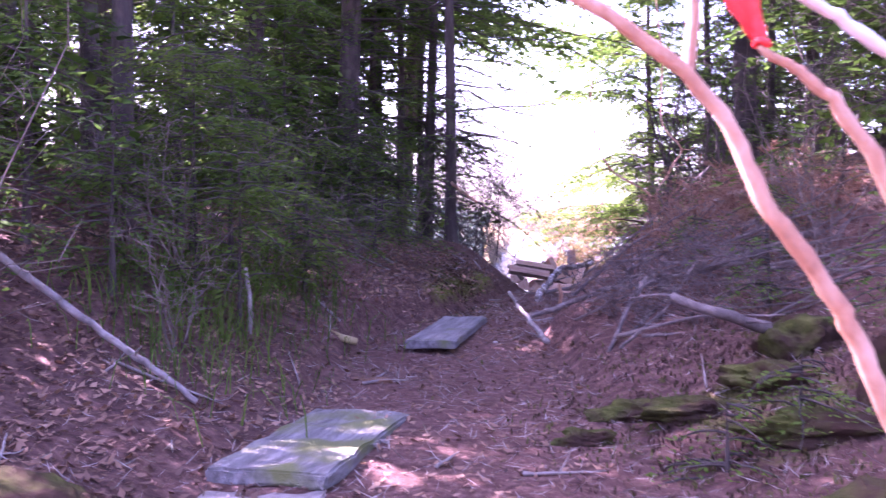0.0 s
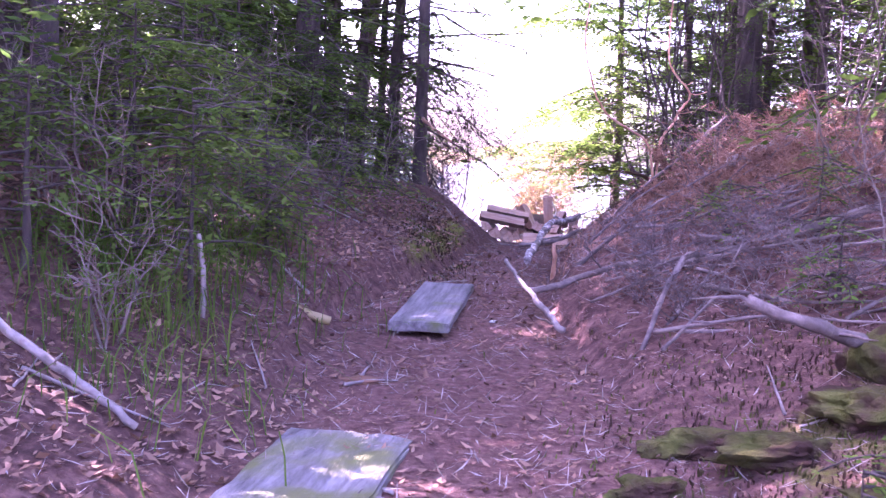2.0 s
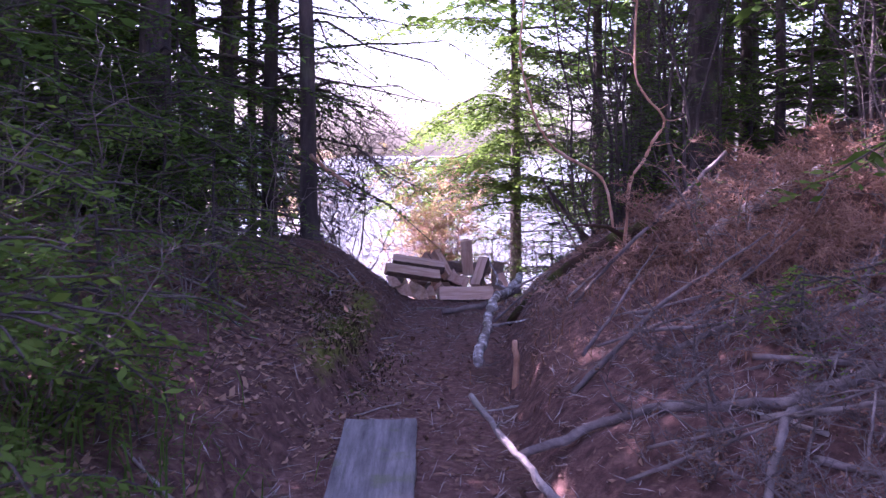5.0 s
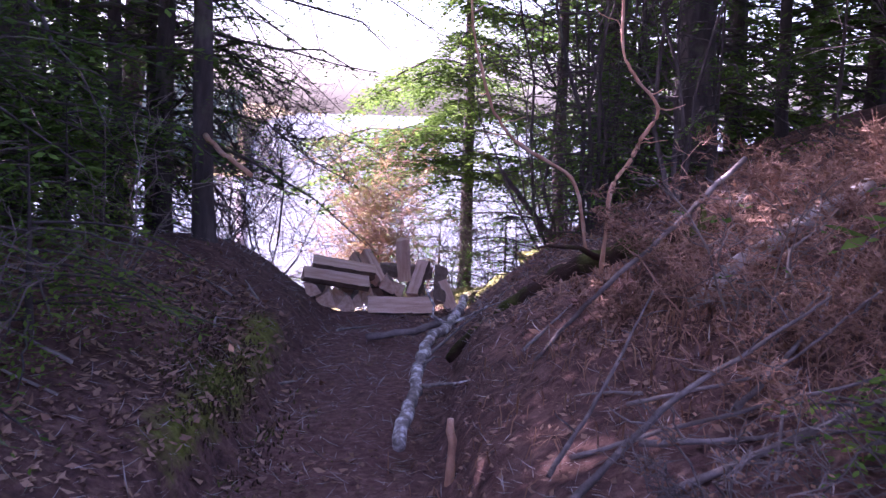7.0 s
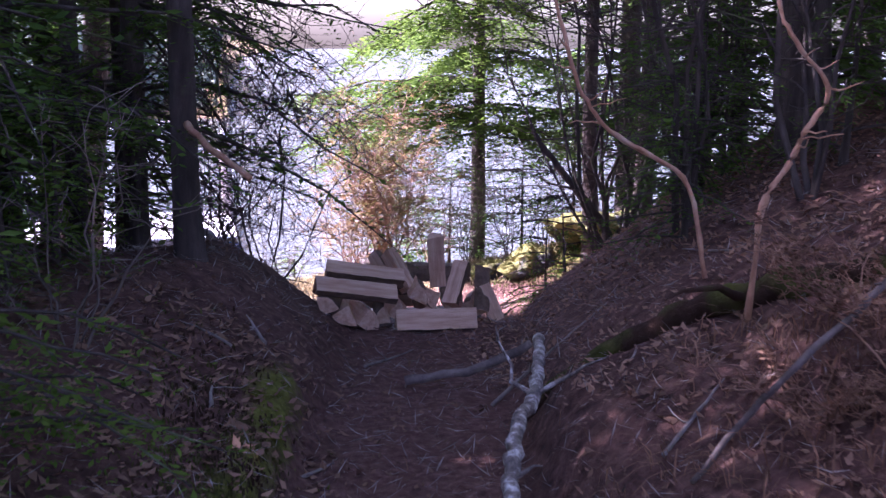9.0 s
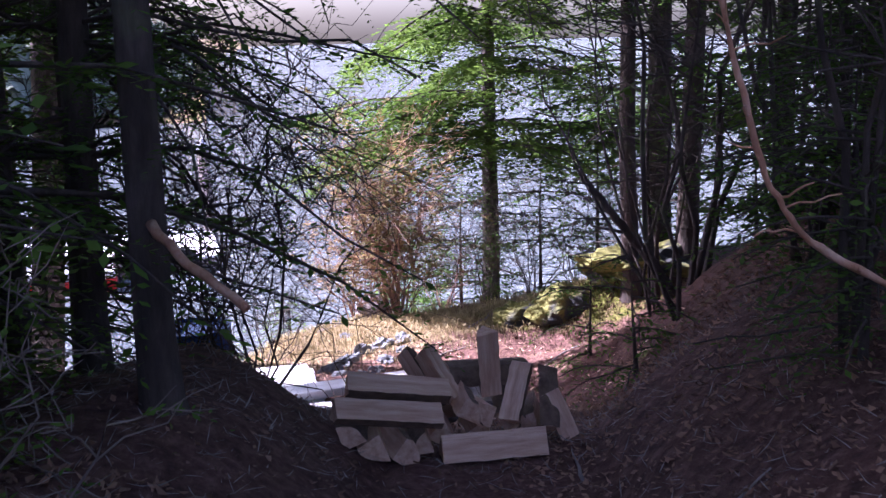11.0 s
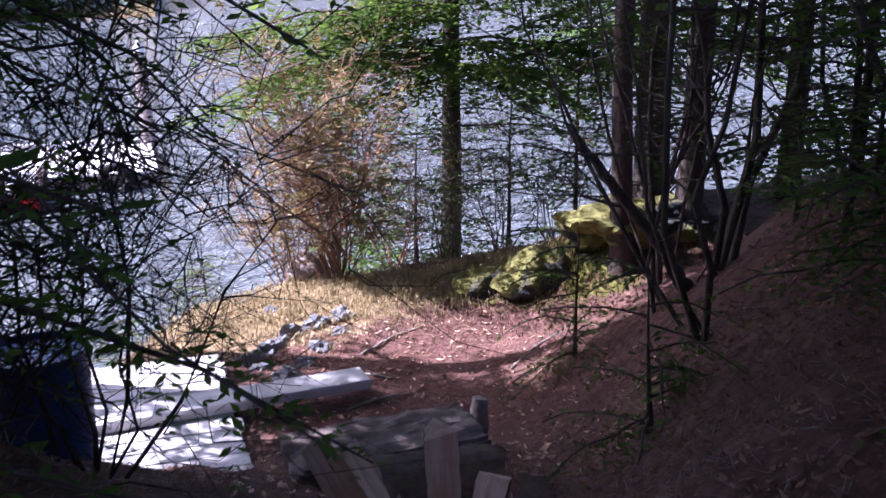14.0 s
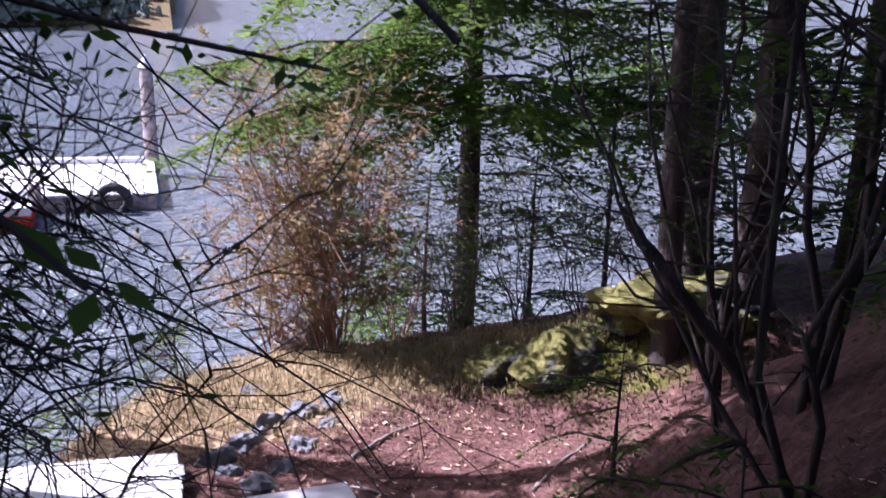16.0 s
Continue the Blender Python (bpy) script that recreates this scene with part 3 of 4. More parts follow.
# saplings added so the steep right bank reads as dark as deep shade
for i, (x, y, h) in enumerate([(2.7, 11.9, 1.1), (3.0, 12.6, 1.3), (3.1, 11.2, 1.4), (3.6, 12.2, 1.6), (3.7, 14.0, 1.3), (2.4, 11.4, 0.7), (3.5, 13.0, 1.2)]):
    conifer(x, y, h, 0.01 + 0.006 * h, 700 + i, first=0.05, reach=0.45 + 0.25 * h, limbs=int(14 + 8 * h), dead=3, leaf=0.036, step=0.022, low=1.0, sink=0.03, spacing=0.055, name="hemlock_sapling", label="hemlock sapling added to darken the steep bank")
for i, (x, y, h) in enumerate([(1.1, 4.15, 0.3), (2.1, 7.0, 0.6), (1.45, 4.35, 0.35), (1.85, 6.1, 0.45), (3.1, 8.4, 1.3), (3.4, 10.4, 1.5), (1.7, 7.35, 0.35), (2.3, 5.2, 0.9), (2.75, 13.9, 0.8), (3.3, 15.9, 0.9), (2.55, 19.6, 0.8), (1.3, 18.6, 0.5), (0.7, 18.2, 0.45)]):
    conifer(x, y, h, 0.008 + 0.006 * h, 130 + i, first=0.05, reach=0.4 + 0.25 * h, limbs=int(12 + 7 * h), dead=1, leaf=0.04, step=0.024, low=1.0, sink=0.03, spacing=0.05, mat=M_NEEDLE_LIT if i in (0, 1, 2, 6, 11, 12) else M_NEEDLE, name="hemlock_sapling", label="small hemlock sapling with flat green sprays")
for i, (x, y, h, n, sp) in enumerate([(-1.85, 3.7, 1.7, 9, 0.8), (-2.2, 4.4, 1.9, 9, 0.7), (-1.5, 6.3, 1.0, 8, 0.5), (-1.15, 7.3, 0.8, 8, 0.5), (-2.0, 6.9, 1.5, 9, 0.6), (-1.4, 8.4, 1.1, 9, 0.6), (-2.7, 8.4, 1.9, 9, 0.8), (-0.75, 9.0, 0.7, 7, 0.4), (-1.1, 9.7, 1.1, 8, 0.6), (-1.9, 10.0, 1.8, 8, 0.6), (-0.35, 10.6, 0.8, 7, 0.4), (-3.0, 6.0, 2.0, 8, 0.8), (-2.6, 5.2, 1.4, 8, 0.7), (-1.35, 5.4, 0.7, 7, 0.4)]):
    shrub(x, y, h, n, 160 + i, sp, M_TWIG, M_NEEDLE if i > 1 else None, 0.028, 8, 0.006, label="grey twiggy bush on the leafy bank" if i < 2 else "thin grey stems with sparse small green leaves", leaf_rate=0.45)
for i, (x, y, h, n, sp, r) in enumerate([(3.3, 14.4, 3.8, 4, 1.4, 0.017), (3.7, 15.05, 3.8, 3, 1.2, 0.022), (3.75, 15.6, 3.4, 4, 1.4, 0.016), (4.2, 14.6, 4.0, 5, 1.5, 0.02), (3.2, 12.9, 3.2, 5, 0.6, 0.018), (4.0, 16.2, 3.2, 4, 0.8, 0.02), (2.5, 11.6, 2.6, 4, 0.6, 0.016), (2.75, 10.9, 2.4, 4, 0.6, 0.014), (3.5, 9.8, 2.6, 5, 0.8, 0.014), (3.0, 8.9, 2.0, 5, 0.7, 0.012)]):
    shrub(x, y, h, n, 200 + i, sp, M_BARK, M_NEEDLE, 0.026, 12, r, name="alder_thicket", label="clump of slim dark alder stems on the bank", leaf_rate=0.18, wander=0.17)
for i, (x, y, h) in enumerate([(2.3, 6.6, 0.9), (2.6, 7.7, 1.2), (2.2, 4.2, 1.5), (2.6, 3.4, 2.0), (3.1, 6.2, 1.9), (1.9, 8.4, 0.7), (2.9, 4.9, 1.9)]):
    shrub(x, y, h, 7, 230 + i, 0.6, M_TWIG, M_NEEDLE, 0.03, 8, 0.007, label="grey leafless bush above the brush pile", leaf_rate=0.12)
shrub(2.45, 18.85, 2.05, 36, 240, 0.95, M_TWIG_RED, M_RUST, 0.045, 18, 0.008, name="berry_bush", label="dense bush of thin reddish stems with withered rusty leaves", leaf_rate=0.75)
shrub(2.05, 19.1, 1.35, 16, 241, 0.8, M_TWIG_RED, M_RUST, 0.04, 14, 0.0075, name="berry_bush", label="dense bush of thin reddish stems with withered rusty leaves", leaf_rate=0.9)
shrub(3.0, 19.2, 1.1, 14, 242, 0.7, M_TWIG_RED, M_NEEDLE_LIT, 0.03, 10, 0.006, name="berry_bush", label="low bush of reddish stems with small green leaves", leaf_rate=0.4)
for i, (x, y) in enumerate([(3.9, 18.9), (4.4, 18.9), (4.9, 18.7), (3.45, 19.1)]):
    shrub(x, y, 1.35, 10, 245 + i, 0.55, M_TWIG, None, 0.03, 9, 0.007, label="bare grey saplings along the rim of the bluff")
shrub(0.55, 14.0, 1.9, 9, 255, 0.9, M_BARK, None, 0.03, 16, 0.009, label="dark tangle of bare drooping twigs")
shrub(0.2, 13.7, 1.6, 8, 256, 0.9, M_BARK, M_NEEDLE, 0.03, 14, 0.008, label="dark tangle of bare twigs with a few leaves", leaf_rate=0.15)
shrub(0.95, 17.6, 1.0, 7, 257, 0.8, M_BARK, None, 0.03, 12, 0.006, label="bare dark twigs at the rim of the bluff")


for i, (x, y, h, sp) in enumerate([(2.3, 9.0, 0.4, 0.6), (1.9, 8.85, 0.35, 0.5), (2.4, 8.2, 0.4, 0.6), (2.0, 8.3, 0.35, 0.5), (2.7, 8.8, 0.4, 0.6), (2.65, 9.5, 0.35, 0.5), (1.8, 7.9, 0.3, 0.5), (2.9, 8.2, 0.4, 0.6), (2.3, 7.6, 0.35, 0.6), (2.1, 9.5, 0.3, 0.5), (3.0, 9.2, 0.4, 0.6), (1.75, 9.3, 0.25, 0.4)]):
    shrub(x, y, h, 16, 260 + i, sp, M_TWIG_RED, M_DRY, 0.022, 12, 0.0035, name="dead_brush", label="matted reddish-brown dead brush on the mound", category="brush", leaf_rate=0.9, wander=0.5)
for i, (x, y, h, sp) in enumerate([(1.3, 6.9, 0.3, 0.5), (1.65, 6.6, 0.35, 0.5), (1.2, 6.4, 0.25, 0.4), (1.75, 7.2, 0.35, 0.5), (1.5, 6.2, 0.3, 0.5), (2.0, 6.9, 0.4, 0.6), (1.35, 7.5, 0.3, 0.4), (1.9, 6.2, 0.4, 0.5), (1.1, 6.85, 0.2, 0.4)]):
    shrub(x, y, h, 14, 280 + i, sp, M_DEADWOOD, M_DRY, 0.018, 12, 0.004, name="dead_brush", label="dark tangle of dead twigs in the brush pile", category="brush", leaf_rate=0.35, wander=0.6)
# these saplings take the lighter needle colour in place of skylight on them
for i, (x, y, h, r) in enumerate([(-1.15, 6.1, 1.05, 0.75), (-1.5, 6.6, 1.6, 0.9), (-0.95, 7.4, 0.55, 0.5), (-1.7, 7.3, 1.5, 0.9), (-1.2, 8.6, 0.9, 0.7)]):
    conifer(x, y, h, 0.014, 740 + i, first=0.25, reach=r, limbs=int(16 + 8 * h), dead=2, leaf=0.05, step=0.024, low=0.8, sink=0.03, spacing=0.05, sub=0.36, droop=(0.0, 0.2), mat=M_NEEDLE_LIT, name="hemlock_sapling", label="hemlock sapling with flat level sprays in the lit needle green")
# more saplings added on the right bank to deepen its darkness
for i, (x, y, h) in enumerate([(3.4, 13.2, 1.2), (3.7, 13.2, 1.6), (4.0, 14.2, 1.4), (2.9, 12.2, 1.2), (4.3, 15.2, 1.2), (3.3, 12.7, 1.4)]):
    conifer(x, y, h, 0.014, 760 + i, first=0.04, reach=0.7, limbs=int(18 + 8 * h), dead=3, leaf=0.05, step=0.026, low=1.0, sink=0.03, spacing=0.055, name="hemlock_sapling", label="hemlock sapling added to darken the steep bank")


def hanging_bough(a, b, seed, r=0.011, twigs=14):
    """A dead drooping bough with a net of curved side twigs."""
    rng = np.random.default_rng(seed)
    root = new("hanging_bough")
    root.location = a
    tagged(root, "dark dead bough with a net of fine drooping twigs", "branch")
    b = np.array(b) - np.array(a)
    p = curve_points((0, 0, 0), b, 10, rng, 0.75, -0.08)
    Geo().add(*tube(p, np.linspace(r, 0.003, 10), 6)).ob("bough", M_BARK, root)
    g = Geo()
    L = np.linalg.norm(b)
    for k in range(twigs):
        q = p[int(rng.integers(2, 10))]
        d = b / L * 0.5 + rng.normal(0, 0.55, 3) + np.array([0, 0, -0.25])
        l2 = L * rng.uniform(0.2, 0.5)
        t = curve_points(q, q + d * l2, 7, rng, 0.9, 0.06)
        g.add(*tube(t, np.linspace(0.0042, 0.0018, 7), 4))
        for _ in range(5):
            e = t[int(rng.integers(1, 7))]
            d2 = d + rng.normal(0, 0.7, 3)
            g.add(*tube(curve_points(e, e + d2 * l2 * rng.uniform(0.25, 0.6), 5, rng, 0.8, 0.03), np.linspace(0.0024, 0.0011, 5), 3))
    tagged(g.ob("twig_tangle", M_BARK, root), kind="stuff")


for i in range(12):
    rng = np.random.default_rng(900 + i)
    z0 = 0.95 + 1.5 * i / 11
    x0, y0 = (-0.16, 13.2) if i % 3 else (-0.33, 14.55)
    hanging_bough((x0, y0, z0 + 0.25), (rng.uniform(0.45, 0.95), rng.uniform(13.4, 14.9), z0 - rng.uniform(0.0, 0.35)), 920 + i, 0.009 + 0.004 * rng.uniform())


# ---- branches, logs and stumps ----
def branch(points, r0, r1, mat, label, seed, name="fallen_branch", category="branch", sides=8, side_twigs=0, knobs=0.12, moss=0.0):
    """A lying or standing piece of wood along the points, with knots and stubs."""
    rng = np.random.default_rng(seed)
    p = np.array(points, float)
    s = np.linspace(0, 1, len(p))
    q = np.linspace(0, 1, max(8, int(np.linalg.norm(np.diff(p, axis=0), axis=1).sum() / 0.05)))
    c = np.stack([np.interp(q, s, p[:, k]) for k in range(3)], -1)
    for _ in range(2):
        c[1:-1] = (c[:-2] + 2 * c[1:-1] + c[2:]) / 4
    c[1:-1] += rng.normal(0, r0 * 0.12, c[1:-1].shape)
    bend = np.cumsum(rng.normal(0, 1, c.shape), 0)
    bend -= bend[0] + q[:, None] * (bend[-1] - bend[0])
    c += bend * min(0.006, 0.35 * min(r0, r1))
    rad = np.linspace(r0, r1, len(q)) * rng.uniform(1 - knobs, 1 + knobs, len(q))
    root = new(name)
    root.location = c[0]
    tagged(root, label, category)
    ends = np.concatenate([c[:1] - (c[1] - c[0]) * 0.02, c, c[-1:] + (c[-1] - c[-2]) * 0.02]) - c[0]
    Geo().add(*tube(ends, np.concatenate([[0.001], rad, [0.001]]), sides)).ob("wood", mat, root)
    for _ in range(side_twigs):
        k = int(rng.uniform(0.2, 0.95) * (len(c) - 1))
        d = rng.normal(0, 1, 3)
        d[2] = abs(d[2]) * 0.6
        d /= np.linalg.norm(d)
        L = rng.uniform(4, 14) * r0
        Geo().add(*tube(curve_points(c[k], c[k] + d * L, 5, rng, 0.3) - c[0], np.linspace(rad[k] * 0.45, 0.002, 5), 5)).ob("side_twig", mat, root)
    return root


def on_ground(x, y, up=0.0):
    return (x, y, gz(x, y) + up)


# the orange-barked limb over the start, tied with red tape
limb = branch([(-0.1, 1.3, 1.66), (0.17, 1.35, 1.49), (0.31, 1.35, 1.39), (0.36, 1.35, 1.33), (0.39, 1.35, 1.25), (0.44, 1.35, 1.19), (0.49, 1.36, 1.11), (0.51, 1.37, 1.06), (0.54, 1.38, 1.01), (0.66, 1.42, 0.8), (0.8, 1.5, gz(0.8, 1.5) - 0.03)], 0.008, 0.015, M_ORANGE, "crooked orange-barked small tree leaning over the trail", 300, "leaning_tree", "tree", 10)
Geo().add(*tube(np.array([(0.305, 1.35, 1.4), (0.315, 1.36, 1.47), (0.31, 1.37, 1.62)]) - np.array(limb.location), [0.009, 0.008, 0.006], 8)).ob("fork", M_ORANGE, limb)
limb2 = branch([(0.41, 1.4, 1.44), (0.46, 1.41, 1.41), (0.5, 1.42, 1.38), (0.57, 1.45, 1.3), (0.68, 1.5, 1.1), (0.86, 1.6, gz(0.86, 1.6) - 0.03)], 0.006, 0.015, M_ORANGE, "thin orange-barked stem beside the trail", 301, "leaning_tree", "tree", 8)


branch([(0.40, 1.35, 1.55), (0.47, 1.4, 1.505), (0.57, 1.42, 1.455), (0.75, 1.5, 1.36), (0.95, 1.6, 1.1), (1.1, 1.7, gz(1.1, 1.7) - 0.03)], 0.007, 0.013, M_DECKPALE, "pale bleached dead stem beside the trail", 319, "dead_sapling", "dead sapling", 8)


def ribbon(at):
    root = new("marker_ribbon")
    root.location = at
    tagged(root, "bright red marking tape knotted on a thin stem", "ribbon")
    rng = np.random.default_rng(5)
    for k in range(3):
        a = np.array([(0.0, 0.0, 0.0), (-0.006, 0.003, 0.02), (-0.014 - 0.004 * k, 0.004 * k, 0.045), (-0.02 - 0.01 * k, 0.008 * k, 0.085)])
        a += rng.normal(0, 0.003, a.shape)
        w = np.array([0.006, 0.012, 0.014, 0.016])[:, None] * np.array([[1, 0.4 - 0.3 * k, 0.1]])
        n, th = len(a), np.array((0, 0.0008, 0))
        v = np.concatenate([a - w, a + w, a + w + th, a - w + th])
        f = [(r * n + i, r * n + i + 1, (r + 1) % 4 * n + i + 1, (r + 1) % 4 * n + i) for r in range(4) for i in range(n - 1)]
        Geo().add(v, f).ob("tail", M_RED, root)
    t = np.linspace(0, 2 * np.pi, 13)
    Geo().add(*tube(np.stack([0.008 * np.cos(t), 0.008 * np.sin(t), 0.003 * np.sin(2 * t)], -1), 0.005, 6)).ob("knot", M_RED, root)


ribbon((0.412, 1.4, 1.442))
branch([(0.0 - 1.12, 4.9, 0.42), (-1.35, 4.92, 0.58), (-1.6, 4.9, 0.75), (-2.0, 4.9, 1.07), (-2.4, 4.9, 1.36)], 0.015, 0.021, M_GREYWOOD, "grey dead branch propped on the leafy bank", 302, side_twigs=3)
branch([on_ground(-1.1, 6.12, -0.05), (-1.1, 6.12, 0.8), (-1.12, 6.12, 0.99)], 0.016, 0.012, M_GREYWOOD, "short broken grey stem standing in leaves", 303, "dead_sapling", "dead sapling")
branch([(-0.93, 6.8, 0.61), (-0.74, 6.87, 0.55), (-0.55, 6.9, 0.485)], 0.02, 0.024, M_STRAW, "rotten yellowish branch lying beside the trail", 304)
branch([(0.48, 7.8, 0.75), (0.54, 7.35, 0.67), (0.59, 7.0, 0.6), (0.64, 6.6, 0.52)], 0.012, 0.017, M_GREYWOOD, "grey dead stick lying by the trail board", 305, side_twigs=3)
branch([(0.58, 7.4, 0.6), (0.91, 7.4, 0.715), (1.18, 7.2, 0.81), (1.41, 6.95, 0.88), (1.85, 6.95, 1.04), (2.4, 6.9, 1.2)], 0.018, 0.026, M_DEADWOOD, "long grey dead log across the brush pile", 306, "fallen_log", "log", side_twigs=6)
branch([on_ground(0.95, 6.2), (1.12, 6.45, 0.78), (1.25, 6.6, 0.88), (1.38, 6.7, 0.92)], 0.013, 0.018, M_DEADWOOD, "forked grey root arching out of the soil", 307, "root", "root", side_twigs=4)
branch([(1.11, 5.25, 0.88), (1.3, 5.2, 0.8), (1.6, 5.3, 0.72)], 0.022, 0.03, M_DEADWOOD, "broken grey branch end jutting from moss", 308, side_twigs=2)
branch([(0.8, 9.1, 0.62), (0.83, 9.33, 0.72), (0.95, 9.65, 0.8), (1.08, 9.94, 0.85), (1.3, 10.4, 0.86), (1.5, 10.9, 0.87)], 0.028, 0.024, M_BIRCH, "thin pale log blotched with lichen edging the trail", 309, "fallen_log", "log", side_twigs=4, sides=10)
branch([on_ground(0.97, 8.97, -0.05), (0.97, 8.97, 0.76)], 0.018, 0.015, M_ORANGE, "short wooden stake beside the trail edge", 310, "stake", "stake")
branch([(1.05, 11.5, 0.53), (1.2, 11.45, 0.56), (1.4, 11.4, 0.59), (1.62, 11.35, 0.72)], 0.022, 0.02, M_DEADWOOD, "curved dark root crossing the trail", 311, "root", "root")
branch([(1.4, 9.3, gz(1.4, 9.3)), (1.67, 9.3, 1.18), (1.97, 9.3, 1.45), (2.3, 9.3, 1.75)], 0.009, 0.013, M_DEADWOOD, "dark dead branch leaning on the slope", 312, side_twigs=3)
branch([(2.1, 10.6, gz(2.1, 10.6)), (2.06, 10.7, 1.56), (1.86, 10.7, 1.67), (1.68, 10.7, 1.77), (1.59, 10.7, 1.9), (1.52, 10.7, 2.09), (1.45, 10.75, 2.4), (1.5, 10.8, 2.8)], 0.012, 0.006, M_ORANGE, "crooked pale stem reaching out over the trail", 313, "crooked_tree", "tree", side_twigs=12, knobs=0.22)
branch([(1.95, 10.0, gz(1.95, 10.0) - 0.03), (1.98, 10.0, 1.58), (2.08, 10.0, 1.7), (2.12, 10.0, 1.81), (2.22, 10.0, 1.94), (2.05, 10.02, 2.13), (2.02, 10.05, 2.24), (2.06, 10.1, 2.8), (2.0, 10.2, 3.4)], 0.012, 0.006, M_ORANGE, "crooked pale stem with bare twigs on the bank", 314, "crooked_tree", "tree", side_twigs=14, knobs=0.22)
branch([on_ground(3.75, 15.3, -0.05), (3.62, 15.4, 0.55), (3.23, 15.4, 1.03), (3.0, 15.4, 1.34)], 0.045, 0.022, M_BARK, "dark broken snag leaning from the bank", 315, "snag", "dead tree", side_twigs=3)
branch([(0.1, 11.9, 1.72), (0.2, 11.7, 1.62), (0.36, 11.55, 1.5)], 0.018, 0.014, M_ORANGE, "broken reddish limb stub hanging from a trunk", 316, "broken_limb", "branch")
for i in range(40):
    rng = np.random.default_rng(400 + i)
    cx, cy = rng.uniform(0.85, 2.5), rng.uniform(5.7, 8.3)
    a, L = rng.uniform(-0.9, 0.9), rng.uniform(0.5, 1.3)
    e = (cx + math.cos(a) * L, cy + math.sin(a) * L)
    b0, b1 = on_ground(cx, cy, rng.uniform(0.0, 0.1)), on_ground(*e, rng.uniform(0.05, 0.3))
    m = [(b0[k] + b1[k]) / 2 + rng.normal(0, 0.05) for k in range(3)]
    branch([b0, m, b1], rng.uniform(0.006, 0.015), 0.004, M_DEADWOOD, "dead grey branch in the brush pile", 430 + i, side_twigs=4, sides=6)
for i in range(34):
    rng = np.random.default_rng(500 + i)
    cy = rng.uniform(3.5, 12.5)
    cx = float(np.interp(cy, TRAIL_Y, TRAIL_X)) + rng.uniform(-1.6, 1.5)
    a, L = rng.uniform(0, 3.14), rng.uniform(0.15, 0.55)
    branch([on_ground(cx - math.cos(a) * L / 2, cy - math.sin(a) * L / 2, 0.012), on_ground(cx, cy, 0.014), on_ground(cx + math.cos(a) * L / 2, cy + math.sin(a) * L / 2, 0.012)], rng.uniform(0.005, 0.011), 0.003, M_GREYWOOD, "thin fallen stick on the forest floor", 540 + i, "stick", "stick", sides=5, side_twigs=1)
for i, (x0, y0, x1, y1) in enumerate([(2.2, 17.0, 2.75, 17.4), (2.0, 16.6, 2.3, 16.5), (3.0, 16.2, 3.5, 16.6), (1.9, 16.1, 2.35, 16.2), (3.3, 18.0, 3.9, 18.2), (2.9, 17.9, 3.6, 18.4), (1.5, 18.2, 1.9, 18.5)]):
    branch([on_ground(x0, y0, 0.01), on_ground((x0 + x1) / 2, (y0 + y1) / 2 + 0.04, 0.02), on_ground(x1, y1, 0.012)], 0.012, 0.007, M_GREYWOOD, "dark stick lying on the clearing", 580 + i, "stick", "stick", sides=6, side_twigs=2)


def lump(name, x, y, rx, ry, rz, seed, mat, label, category, rough=0.25, sub=4, sink=0.35, turn=0.0, facet=0.0):
    """A rock or mossy hummock: a noise-shaped ball, sunk into the ground."""
    bm = bmesh.new()
    bmesh.ops.create_icosphere(bm, subdivisions=sub, radius=1)
    off = Vector((seed * 3.1, seed * 1.7, 0))
    for v in bm.verts:
        k = 1 + rough * (noise.noise(v.co * 1.3 + off) + 0.5 * noise.noise(v.co * 3.1 + off) + 0.25 * noise.noise(v.co * 7 + off))
        if facet:
            c = noise.voronoi(v.co * 1.6 + off)[0]
            k *= 1 - facet * c[0]
        v.co = Vector((v.co.x * rx * k, v.co.y * ry * k, v.co.z * rz * k))
    return solo(name, bm, mat, pose(x, y, gz(x, y) + rz * (0.5 - sink), 0, 0, turn), label, category)


lump("mossy_stump", 1.8, 5.35, 0.22, 0.2, 0.16, 1, M_MOSS, "old stump overgrown with green and brown moss", "stump", 0.5, 4, 0.8)
lump("mossy_stump", 2.3, 4.6, 0.45, 0.4, 0.3, 2, M_MOSS, "old stump overgrown with green and brown moss", "stump", 0.5, 4, 0.75)
lump("moss_hummock", 0.95, 5.15, 0.24, 0.1, 0.07, 3, M_MOSS, "low mossy hummock beside the trail", "moss", 0.6, 4, 0.5)
lump("moss_hummock", 1.3, 3.1, 0.3, 0.24, 0.2, 4, M_MOSS, "mossy root hummock beside the trail", "moss", 0.4)
lump("moss_hummock", -1.25, 3.0, 0.34, 0.3, 0.16, 5, M_MOSS, "bright green mossy hummock beside the trail", "moss")
lump("moss_hummock", 0.62, 4.75, 0.14, 0.08, 0.06, 6, M_MOSS, "low mossy hummock beside the trail", "moss", 0.6, 4, 0.5)
lump("moss_hummock", 1.15, 4.9, 0.24, 0.13, 0.07, 7, M_MOSS, "low mossy hummock beside the trail", "moss", 0.6, 4, 0.5)
lump("moss_hummock", 1.55, 5.05, 0.26, 0.16, 0.09, 8, M_MOSS, "mossy hummock over buried roots beside the trail", "moss", 0.6, 4, 0.5)
lump("moss_hummock", 1.5, 4.3, 0.28, 0.15, 0.07, 9, M_MOSS, "mossy hummock over buried roots beside the trail", "moss", 0.6, 4, 0.5)
